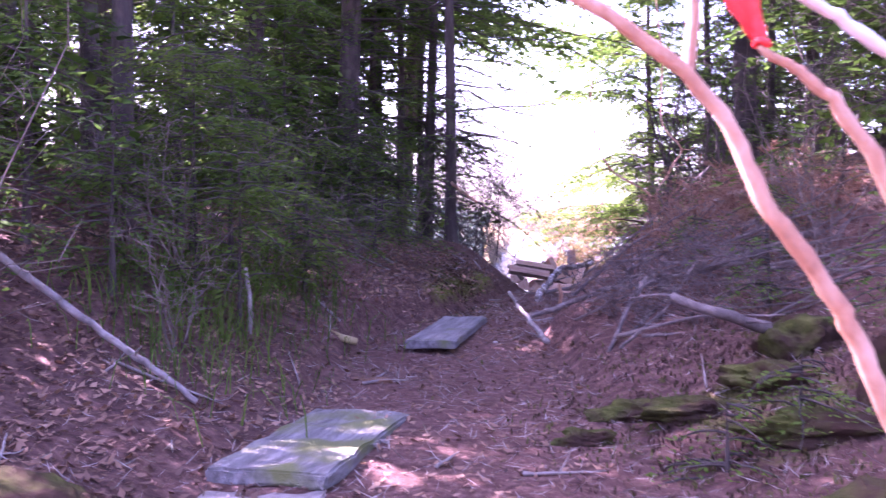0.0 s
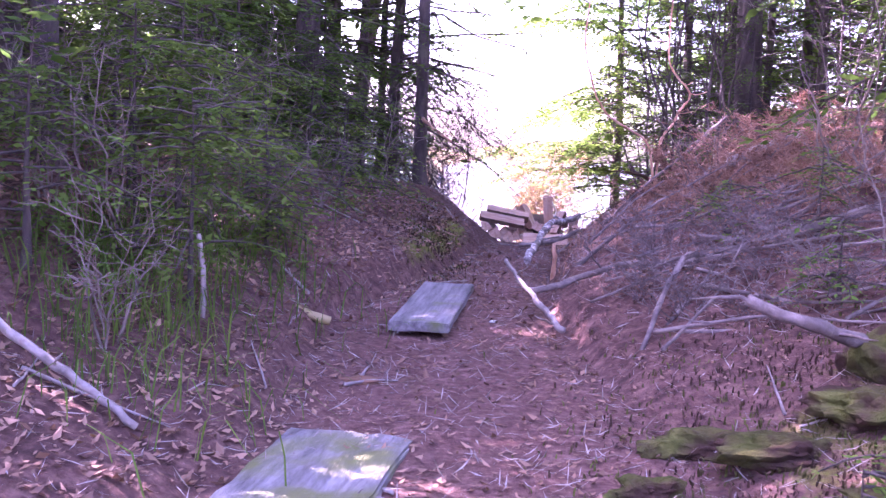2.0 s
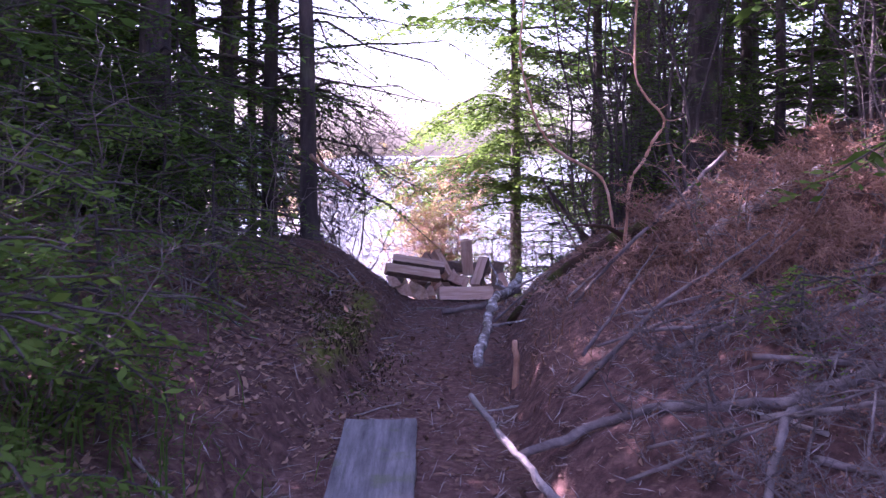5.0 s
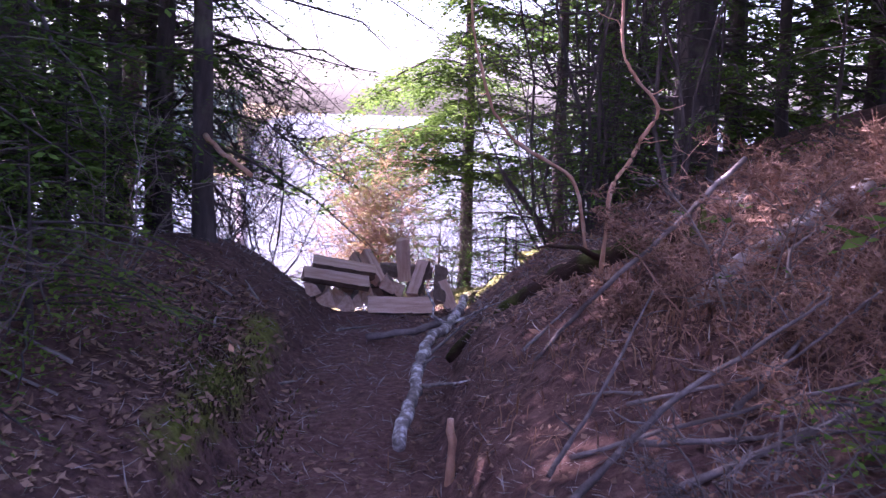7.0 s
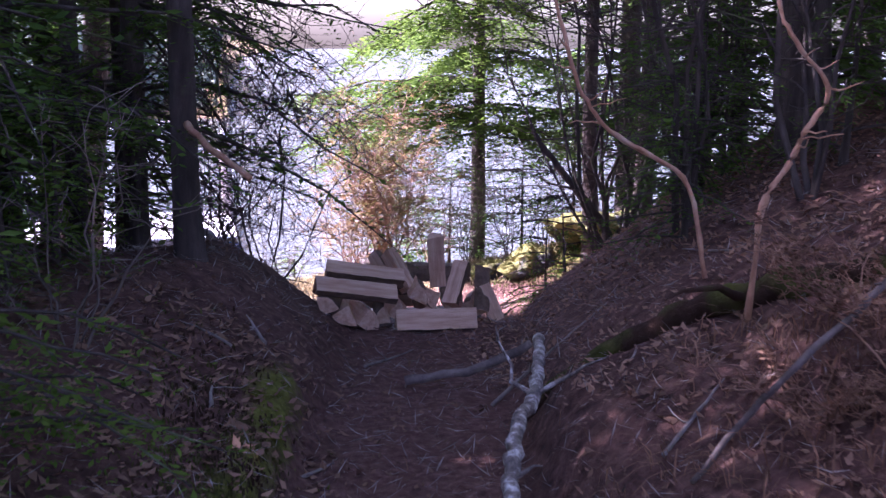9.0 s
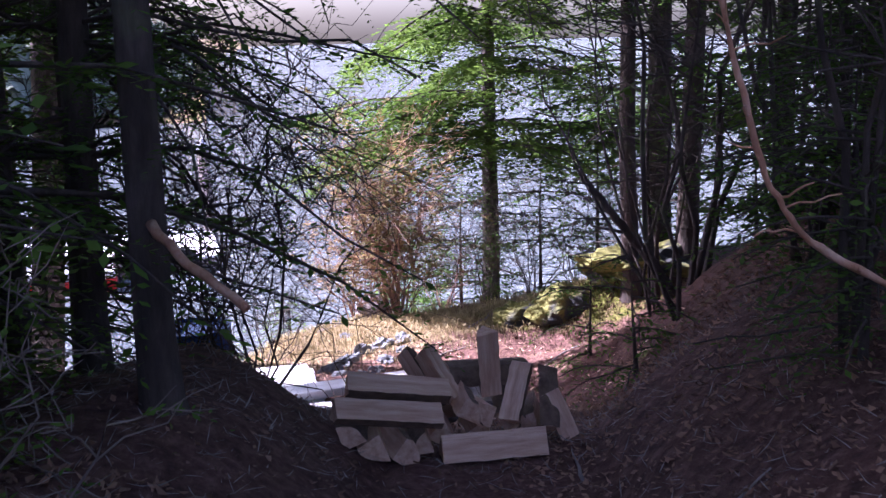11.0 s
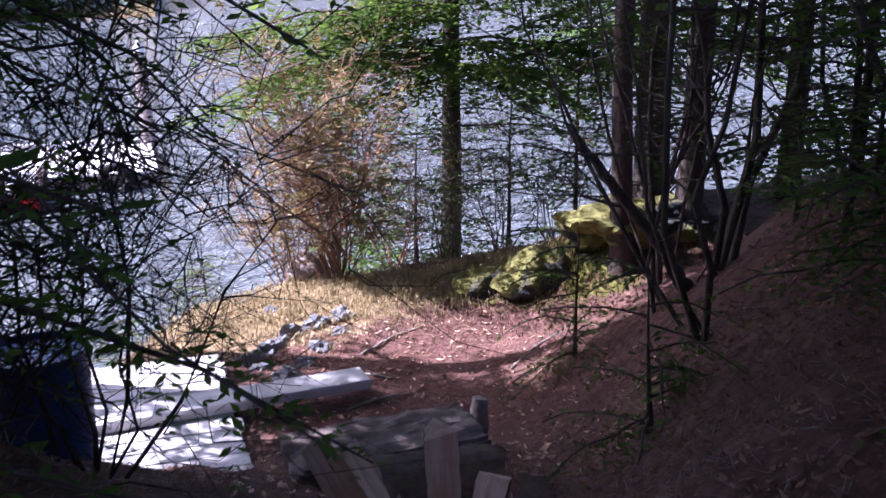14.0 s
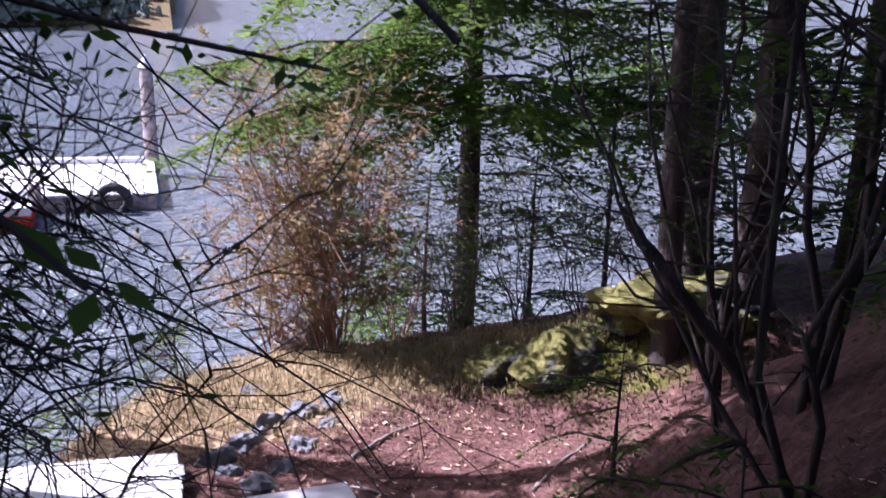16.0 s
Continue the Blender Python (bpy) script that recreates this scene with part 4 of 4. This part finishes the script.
lump("mossy_boulder", 4.6, 17.65, 0.6, 0.45, 0.24, 20, M_MOSSROCK, "boulder capped with yellow-green moss above the clearing", "boulder", 0.6, 5, 0.75)
lump("mossy_boulder", 3.75, 17.7, 0.3, 0.26, 0.22, 21, M_MOSSROCK, "small moss-grown boulder at the edge of the clearing", "boulder", 0.4)
lump("mossy_boulder", 3.4, 17.95, 0.24, 0.2, 0.14, 22, M_MOSSROCK, "small moss-grown boulder at the edge of the clearing", "boulder", 0.4)
for i, (x, y, a, b, c, t) in enumerate([(1.45, 17.15, 0.14, 0.09, 0.1, 20), (1.62, 17.3, 0.12, 0.1, 0.1, 50), (1.8, 17.5, 0.15, 0.1, 0.11, 30), (2.0, 17.62, 0.14, 0.09, 0.1, 10), (2.22, 17.75, 0.13, 0.1, 0.1, 40), (1.65, 16.75, 0.1, 0.12, 0.08, 70), (1.8, 16.95, 0.1, 0.09, 0.08, 20), (1.95, 17.2, 0.12, 0.09, 0.08, 45), (1.5, 16.95, 0.08, 0.08, 0.07, 0), (2.15, 17.45, 0.08, 0.07, 0.06, 15), (1.75, 18.0, 0.1, 0.08, 0.06, 10)]):
    lump("rock", x, y, a, b, c, 30 + i, M_ROCK, "jagged blue-grey rock breaking through dry grass", "rock", 0.5, 3, 0.62, t, 0.45)
lump("tree_stump", 2.2, 19.0, 0.2, 0.18, 0.22, 60, M_GREYWOOD, "weathered low stump at the rim of the bluff", "stump", 0.2, 3, 0.4)
lump("bottle_cap", 0.42, 2.9, 0.012, 0.012, 0.006, 61, M_BLUE, "small bright blue plastic scrap on the soil", "litter", 0.1, 2, 0.1)

branch([(1.45, 10.9, gz(1.45, 10.9) + 0.02), (1.8, 10.45, gz(1.8, 10.45) + 0.04), (2.15, 10.0, gz(2.15, 10.0) + 0.05), (2.5, 9.5, gz(2.5, 9.5) + 0.04)], 0.05, 0.065, M_MOSS, "mossy rotten log lying up the bank", 317, "fallen_log", "log", sides=10, side_twigs=2)
branch([(1.9, 8.9, gz(1.9, 8.9) + 0.02), (2.3, 9.0, gz(2.3, 9.0) + 0.05), (2.9, 9.3, gz(2.9, 9.3) + 0.04)], 0.035, 0.045, M_GREYWOOD, "weathered log half buried in the mound", 318, "fallen_log", "log", sides=10, side_twigs=2)
lump("bark_chunk", -0.36, 6.0, 0.09, 0.035, 0.02, 63, M_DRY, "reddish chunk of bark on the trail", "bark", 0.4, 3, 0.2)
lump("paper_scrap", 0.36, 7.3, 0.02, 0.014, 0.008, 64, M_DECKPALE, "small white scrap on the soil", "litter", 0.4, 2, 0.1)

# ---- trail boards ----
solo("trail_board", box_bm(0.33, 1.5, 0.05, 0.006, 0.008, 1, 6), M_PLANK, pose(0.045, 7.6, 0.49, 1.5, 0, -10), "weathered grey wide board laid along the trail", "board")
solo("trail_board", box_bm(0.5, 1.28, 0.07, 0.01, 0.022, 2, 7), M_SLAB, pose(-0.53, 4.66, 0.275, 1, 0, -12.5), "mossy old grey slab forming a trail step", "board")
solo("step_block", box_bm(0.46, 0.4, 0.14, 0.008, 0.01, 3, 4), M_GREYWOOD, pose(-0.66, 4.0, 0.16, 0, 0, -4), "pale squared timber under the slab step", "timber")


# ---- firewood ----
def firewood(a, b, size, roll=0.0, wedge=75, seed=0):
    """One split billet from a to b: a wedge of a round, with bark on its curved side."""
    rng = random.Random(seed)
    a, b = Vector(a), Vector(b)
    length = (b - a).length
    bm = bmesh.new()
    half, n = radians(wedge) / 2, 5
    prof = [Vector((rng.uniform(-0.012, 0.012), 0))] + [Vector((math.sin(-half + 2 * half * k / n), math.cos(-half + 2 * half * k / n))) * size * rng.uniform(0.95, 1.05) for k in range(n + 1)]
    mid = (min(p.y for p in prof) + max(p.y for p in prof)) / 2
    rings = []
    for s in range(9):
        u = s / 8 - 0.5
        rings.append([bm.verts.new((u * length + rng.uniform(-0.007, 0.007) * (s in (0, 8)), p.x + rng.uniform(-0.003, 0.003), p.y - mid + rng.uniform(-0.003, 0.003))) for p in prof])
    m = len(prof)
    for s in range(8):
        for k in range(m):
            f = bm.faces.new((rings[s][k], rings[s + 1][k], rings[s + 1][(k + 1) % m], rings[s][(k + 1) % m]))
            f.material_index = 1 if 1 <= k < m - 1 else 0
    bm.faces.new(rings[0]), bm.faces.new(rings[-1][::-1])
    bmesh.ops.recalc_face_normals(bm, faces=bm.faces[:])
    d = (b - a).normalized()
    side = d.cross(Vector((0, 0, 1)) if abs(d.z) < 0.9 else Vector((0, 1, 0))).normalized()
    up = side.cross(d)
    turn = Matrix((d, -side, up)).transposed().to_4x4()
    return solo("firewood_log", bm, [M_WOOD, M_BARKPALE], Matrix.Translation((a + b) / 2 - Vector((0, 0, 0.075))) @ turn @ Matrix.Rotation(radians(roll), 4, "X"), "split billet of pale pinkish firewood in a tumbled pile", "firewood", "split firewood pile")


# ends, thickness, roll about the length, angle of the split wedge; the flat faces look along the trail
WOOD_PILE = [((1.25, 12.7, 0.585), (1.72, 12.68, 0.575), 0.13, 180, 75),
             ((0.86, 12.82, 0.885), (1.31, 12.8, 0.81), 0.12, 150, 70), ((0.78, 12.7, 0.815), (1.25, 12.7, 0.735), 0.11, 165, 80),
             ((0.83, 12.64, 0.7), (0.93, 13.05, 0.69), 0.11, 30, 85), ((0.95, 12.66, 0.64), (0.99, 13.06, 0.65), 0.12, 200, 80), ((1.08, 12.66, 0.585), (1.05, 13.06, 0.58), 0.12, 80, 90), ((1.18, 12.7, 0.6), (1.24, 13.1, 0.6), 0.1, 300, 75), ((0.87, 12.75, 0.58), (0.92, 13.1, 0.57), 0.1, 100, 80),
             ((1.57, 12.97, 0.72), (1.54, 12.92, 1.03), 0.1, 60, 65), ((1.6, 12.8, 0.64), (1.7, 12.9, 0.87), 0.1, 120, 70), ((1.79, 12.82, 0.57), (1.84, 12.98, 0.8), 0.1, 20, 60), ((1.9, 12.8, 0.52), (1.83, 12.88, 0.72), 0.09, 200, 55),
             ((1.39, 12.98, 0.7), (1.28, 13.1, 0.92), 0.1, 130, 65), ((1.32, 13.1, 0.68), (1.22, 13.25, 0.87), 0.09, 40, 70), ((1.4, 13.15, 0.77), (1.8, 13.18, 0.74), 0.12, 20, 120),
             ((1.4, 12.78, 0.7), (1.46, 13.16, 0.68), 0.11, 70, 80), ((1.5, 12.8, 0.68), (1.44, 13.2, 0.66), 0.1, 250, 90), ((1.62, 12.86, 0.6), (1.7, 13.22, 0.62), 0.11, 10, 80), ((1.3, 12.84, 0.6), (1.34, 13.22, 0.6), 0.11, 190, 80), ((1.46, 12.84, 0.57), (1.5, 13.24, 0.57), 0.11, 100, 90), ((1.74, 12.9, 0.56), (1.86, 13.22, 0.55), 0.1, 300, 80), ((1.1, 13.1, 0.62), (1.5, 13.2, 0.6), 0.12, 0, 85)]
for i, (a, b, size, roll, wedge) in enumerate(WOOD_PILE):
    firewood(a, b, size, roll, wedge, i)

# ---- the clearing: deck, plank, bench, barrel ----
deck = new("deck")
deck.location = (0.0, 16.18, -0.38)
tagged(deck, "low deck of sun-bleached grey boards", "deck")
for k in range(12):
    o = part("board", box_bm(2.5 + 0.03 * math.sin(k * 2.1), 0.138, 0.035, 0.004), M_DECK, deck)
    o.location, o.rotation_euler = (0.01 * math.cos(k * 3), -0.81 + 0.148 * k, -0.018 + 0.003 * math.sin(k * 5)), (0, 0, radians(0.3 * math.sin(k * 1.7)))
for yy in (-0.75, 0.0, 0.75):
    part("joist", box_bm(0.08, 0.14, 0.14, 0.004), M_DECK, deck).location = (1.12, yy, -0.108)
part("beam", box_bm(0.09, 1.72, 0.14, 0.004), M_DECK, deck).location = (1.19, 0, -0.25)
for xx in (-1.1, 0.0, 1.15):
    for yy in (-0.7, 0.7):
        z1 = gz(0.05 + xx, 16.18 + yy) + 0.38 - 0.1
        h = max(-0.03 - z1, 0.12)
        part("post", box_bm(0.09, 0.09, h, 0.004), M_DECK, deck).location = (xx, yy, -0.036 - h / 2)
solo("plank", box_bm(2.55, 0.22, 0.06, 0.004, 0.004, 4, 5), M_DECK, pose(0.8, 16.17, -0.345, 0, 0, 6), "long pale sunlit plank laid across the deck", "plank")


def barrel(x, y, r, h):
    z = gz(x, y) - 0.02
    root = new("barrel")
    root.location = (x, y, z)
    tagged(root, "dark blue plastic barrel standing beside the deck", "barrel")
    prof = [(0.9, 0), (0.97, 0.02), (1.0, 0.06), (1.0, 0.3), (1.025, 0.32), (1.025, 0.34), (1.0, 0.36), (1.0, 0.64), (1.025, 0.66), (1.025, 0.68), (1.0, 0.7), (1.0, 0.93), (0.98, 0.97), (0.98, 0.985), (1.0, 0.99), (1.0, 1.0), (0.94, 1.0), (0.93, 0.97)]
    n, g = 32, Geo()
    a = np.arange(n) * 2 * np.pi / n
    v = np.array([(r * p * math.cos(t), r * p * math.sin(t), h * q) for p, q in prof for t in a])
    f = [(i * n + j, i * n + (j + 1) % n, (i + 1) * n + (j + 1) % n, (i + 1) * n + j) for i in range(len(prof) - 1) for j in range(n)]
    g.add(v, f).ob("body", M_BLUE, root)
    lid = bmesh.new()
    bmesh.ops.create_cone(lid, cap_ends=True, segments=32, radius1=r * 0.93, radius2=r * 0.92, depth=0.012)
    part("lid", lid, M_BLUE, root).location = (0, 0, h * 0.965)
    for sx in (-0.45, 0.45):
        bung = bmesh.new()
        bmesh.ops.create_cone(bung, cap_ends=True, segments=16, radius1=r * 0.13, radius2=r * 0.11, depth=0.02)
        part("bung", bung, M_BLUE, root).location = (sx * r, 0, h * 0.965 + 0.014)


barrel(0.29, 15.0, 0.225, 0.58 - gz(0.29, 15.0))
bench = new("log_bench")
bench.matrix_world = pose(1.84, 14.88, -0.08, 3, 0, 5)
tagged(bench, "weathered split log slab lying as a bench", "bench")
# dark wood on the slab carries the dimness of the shade it lies in
part("slab", box_bm(0.98, 0.42, 0.1, 0.02, 0.035, 7, 9), M_DEADWOOD, bench)
for xx in (-0.33, 0.33):
    part("support", box_bm(0.16, 0.34, 0.2, 0.03, 0.03, 9, 5), M_DEADWOOD, bench, "dark rotten support log").location = (xx, 0.0, -0.13)
branch([(2.43, 15.2, gz(2.43, 15.2) - 0.05), (2.43, 15.2, -0.25), (2.45, 15.2, -0.06)], 0.06, 0.045, M_GREYWOOD, "short rotten post standing at the bench end", 320, "post", "post", sides=10, knobs=0.03)


# ---- the dock ----
def dock():
    root = new("floating_dock")
    root.location = (-3.0, 36.4, -3.0)
    tagged(root, "low floating dock with pale sunlit boards", "dock")
    for k in range(30):
        part("board", box_bm(0.28, 3.6, 0.05, 0.005), M_DECKPALE, root).location = (-4.3 + 0.3 * k, 0, 0.14)
    for yy in (-1.75, 1.75):
        part("stringer", box_bm(8.9, 0.12, 0.3, 0.01), M_GREYWOOD, root).location = (0.05, yy, -0.04)
    for xx in (-3.8, -0.2, 3.6):
        part("float", box_bm(1.4, 3.0, 0.5, 0.06), M_TYRE, root).location = (xx, 0, -0.3)
    part("bull_rail", box_bm(8.6, 0.14, 0.12, 0.01), M_DECKPALE, root).location = (0, 1.6, 0.24)
    pile = new("mooring_pile")
    pile.location = (1.55, 38.3, -5)
    tagged(pile, "tall weathered timber pile beside the dock", "pile")
    Geo().add(*tube([(0, 0, 0), (-0.05, 0, 2), (-0.12, 0, 4.2), (-0.13, 0, 4.45)], [0.19, 0.18, 0.16, 0.12], 14)).ob("timber", M_GREYWOOD, pile)
    Geo().add(*tube([(-0.13, 0, 4.4), (-0.13, 0, 4.55), (-0.13, 0, 4.72)], [0.18, 0.1, 0.005], 14)).ob("cap", M_DECKPALE, pile, label="pale conical cap")
    t = np.linspace(0, 2 * np.pi, 33)
    tyre = Geo().add(*tube(np.stack([0.3 * np.cos(t), 0 * t, 0.3 * np.sin(t)], -1), 0.1, 12)).ob("tyre", M_TYRE)
    tyre.matrix_world = pose(0.62, 34.45, -2.95, 8, 0, 0)
    tagged(tyre, "black rubber tyre hung as a dock fender", "tyre")
    # small open boat moored in front
    boat = new("skiff")
    boat.location = (-2.9, 33.9, -3.25)
    tagged(boat, "small white skiff with a red lower hull", "boat")

    def hull(z0, z1, b0, b1):
        s = np.linspace(-1, 1, 15)
        half = 0.75 * np.clip(1 - np.clip(-s, 0, 1) ** 2.6, 0.02, 1)
        rows = [np.stack([2.0 * s, sg * half * b, np.full(15, z)], -1) for sg in (-1, 1) for z, b in ((z0, b0), (z1, b1))]
        v = np.concatenate(rows)
        f = [(i, i + 1, 15 + i + 1, 15 + i) for i in range(14)] + [(30 + i, 45 + i, 45 + i + 1, 30 + i + 1) for i in range(14)] + [(14, 44, 59, 29)] + [(i, 30 + i, 31 + i, i + 1) for i in range(14)]
        return Geo().add(v, f)

    hull(0.0, 0.34, 0.8, 0.95).ob("hull", M_RED, boat, label="red lower hull")
    hull(0.34, 0.52, 0.95, 1.0).ob("topside", M_DECKPALE, boat, label="white topside")
    for xx in (-0.5, 0.6):
        part("thwart", box_bm(0.25, 1.35, 0.04, 0.004), M_DECKPALE, boat).location = (xx, 0, 0.46)
    motor = box_bm(0.22, 0.26, 0.42, 0.05)
    part("outboard", motor, M_GREYWOOD, boat, "grey outboard motor").location = (2.05, 0, 0.6)


dock()


# ---- far shore forest ----
def far_forest():
    rng = np.random.default_rng(9)
    g = Geo()
    for _ in range(3400):
        y = 78 + rng.uniform(0, 40)
        x = y * rng.uniform(-0.5, 0.075)
        if gz(x, y) < WATER_Z + 0.2:
            continue
        z, h = gz(x, y), rng.uniform(3.0, 7.0) * min(max((0.05 - x / y) / 0.12, 0.2), 1)
        n = 9
        for k in range(6):
            r = h * 0.28 * (1 - k / 6.4) * rng.uniform(0.8, 1.2)
            a = np.arange(n) * 2 * np.pi / n + rng.uniform(0, 1)
            ring = np.stack([x + r * np.cos(a) * rng.uniform(0.6, 1.3, n), y + r * np.sin(a) * rng.uniform(0.6, 1.3, n), np.full(n, z + h * (0.06 + 0.14 * k)) + rng.uniform(-0.4, 0.4, n)], -1)
            g.add(np.concatenate([ring, [[x, y, z + h * (0.3 + 0.14 * k)]]]), [(i, (i + 1) % n, n, n) for i in range(n)])
    g.f = [f[:3] for f in g.f]
    tagged(g.ob("far_forest", M_FARTREE, smooth=False), "dense conifer forest on the far shore", "forest", kind="stuff")


far_forest()


# ---- litter, moss and grass ----
def scatter_leaves(name, n, area, size, mat, seed, label, keep=None, curl=0.3, lift=0.01, thin=1.0):
    """Curled dry leaves strewn over the ground."""
    rng = np.random.default_rng(seed)
    x, y = rng.uniform(area[0], area[1], n), rng.uniform(area[2], area[3], n)
    if keep is not None:
        k = rng.uniform(0, 1, n) < keep(x, y)
        x, y = x[k], y[k]
    n = len(x)
    z = ground_z(x, y) + rng.uniform(0, lift, n)
    a, s = rng.uniform(0, 2 * np.pi, n), size * rng.uniform(0.5, 1.4, n)
    u = np.stack([np.cos(a), np.sin(a), rng.normal(0, 0.35, n)], -1)
    w = np.stack([-np.sin(a), np.cos(a), rng.normal(0, 0.35, n)], -1) * rng.uniform(0.35, 0.7, n)[:, None] * thin
    c = np.stack([x, y, z + 0.15 * s], -1)
    up = np.array([0, 0, 1.0]) * (s * curl * rng.uniform(-0.4, 1, n))[:, None]
    S = s[:, None] / 2
    v = np.stack([c - u * S + up, c + w * S * 0.9, c + u * S + up * 0.6, c - w * S * 0.9, ], 1).reshape(-1, 3)
    g = Geo().add(v, np.arange(len(v)).reshape(-1, 4))
    tagged(g.ob(name, mat, smooth=False), label, "leaf litter", kind="stuff")


def off_trail(x, y):
    c, w = np.interp(y, TRAIL_Y, TRAIL_X), np.interp(y, TRAIL_Y, TRAIL_W)
    return np.clip(0.16 + 0.84 * sm(-0.25, 0.35, np.abs(x - c) - w), 0, 1)


scatter_leaves("leaf_litter", 22000, (-3.4, 0.75, 1.5, 11.5), 0.043, M_LEAF, 1, "brown dead leaves strewn over the bank", off_trail)
scatter_leaves("needle_litter", 26000, (-2.0, 3.2, 2.0, 18.2), 0.028, M_LEAF, 2, "fine brown bark flakes and needles on the soil", None, 0.2, 0.004)
scatter_leaves("wood_chips", 800, (0.9, 3.4, 14.0, 17.6), 0.04, M_WOOD, 3, "pale wood chips scattered over the clearing", None, 0.15, 0.004)
scatter_leaves("mound_litter", 9000, (1.5, 4.0, 7.6, 14.5), 0.035, M_LEAF, 4, "brown dead leaves strewn over the mound", None, 0.4, 0.01)


scatter_leaves("needle_litter", 14000, (-1.6, 3.4, 2.0, 13.5), 0.085, M_GREYWOOD, 5, "pale broken twigs and slivers on the soil", None, 0.15, 0.006, 0.1)
scatter_leaves("needle_litter", 7000, (0.8, 4.2, 13.8, 18.4), 0.06, M_LEAF, 6, "brown needles and bark slivers on the clearing", None, 0.2, 0.006, 0.22)


def grass(name, n, centre, spread, length, mat, seed, label, bend=0.6, keep=None, width=0.0035):
    """Thin blades, each bent over in three steps."""
    rng = np.random.default_rng(seed)
    x, y = rng.normal(centre[0], spread[0], n), rng.normal(centre[1], spread[1], n)
    z = ground_z(x, y) - 0.005
    a, L = rng.uniform(0, 2 * np.pi, n), length * rng.uniform(0.4, 1.2, n)
    d = np.stack([np.cos(a), np.sin(a), 0 * a], -1)
    side = np.stack([-np.sin(a), np.cos(a), 0 * a], -1) * width * (L / length)[:, None]
    c = np.stack([x, y, z], -1)
    b = bend * rng.uniform(0.3, 1.5, n)[:, None]
    up = np.array([0, 0, 1.0])
    p1 = c + L[:, None] * (0.45 * up + 0.12 * b * d)
    p2 = c + L[:, None] * ((0.8 - 0.15 * b) * up + 0.4 * b * d)
    p3 = c + L[:, None] * ((1.0 - 0.45 * b) * up + 0.8 * b * d)
    v = np.stack([c - side, c + side, p1 + side, p1 - side, p2 + side * 0.7, p2 - side * 0.7, p3], 1)
    base = np.arange(n)[:, None] * 7
    g = Geo().add(v.reshape(-1, 3), np.concatenate([base + [0, 1, 2, 3], base + [3, 2, 4, 5], base + [5, 4, 6, 6]]))
    g.f = [f[:3] if f[2] == f[3] else f for f in g.f]
    tagged(g.ob(name, mat, smooth=False), label, "grass", kind="stuff")


grass("sedge", 520, (-1.35, 5.8), (0.3, 0.45), 0.3, M_NEEDLE, 1, "thin green sedge growing among dead leaves", 1.2)
grass("sedge", 700, (-1.25, 7.2), (0.35, 0.6), 0.3, M_NEEDLE, 2, "thin green sedge growing among dead leaves", 1.2)
grass("dead_grass", 4200, (2.3, 8.8), (0.5, 0.6), 0.11, M_DRY, 3, "matted reddish-brown dead grass on the mound", 1.7, width=0.0025)
grass("dead_grass", 5000, (1.5, 18.0), (0.8, 0.4), 0.09, M_STRAW, 4, "short straw-coloured grass along the rim", 0.9)
grass("dead_grass", 4000, (3.2, 18.3), (0.7, 0.3), 0.09, M_STRAW, 5, "short straw-coloured grass along the rim", 0.9)
grass("moss_tufts", 6000, (4.3, 17.6), (0.6, 0.4), 0.045, M_MOSS, 6, "short yellow-green moss tufts by the boulder", 0.8, width=0.004)
grass("moss_tufts", 5000, (1.5, 4.9), (0.5, 0.8), 0.04, M_MOSS, 7, "short green moss tufts beside the trail", 0.8, width=0.004)
grass("moss_tufts", 3000, (0.14, 10.0), (0.14, 0.55), 0.032, M_MOSS, 8, "short green moss tufts along the trail edge", 0.9, width=0.004)
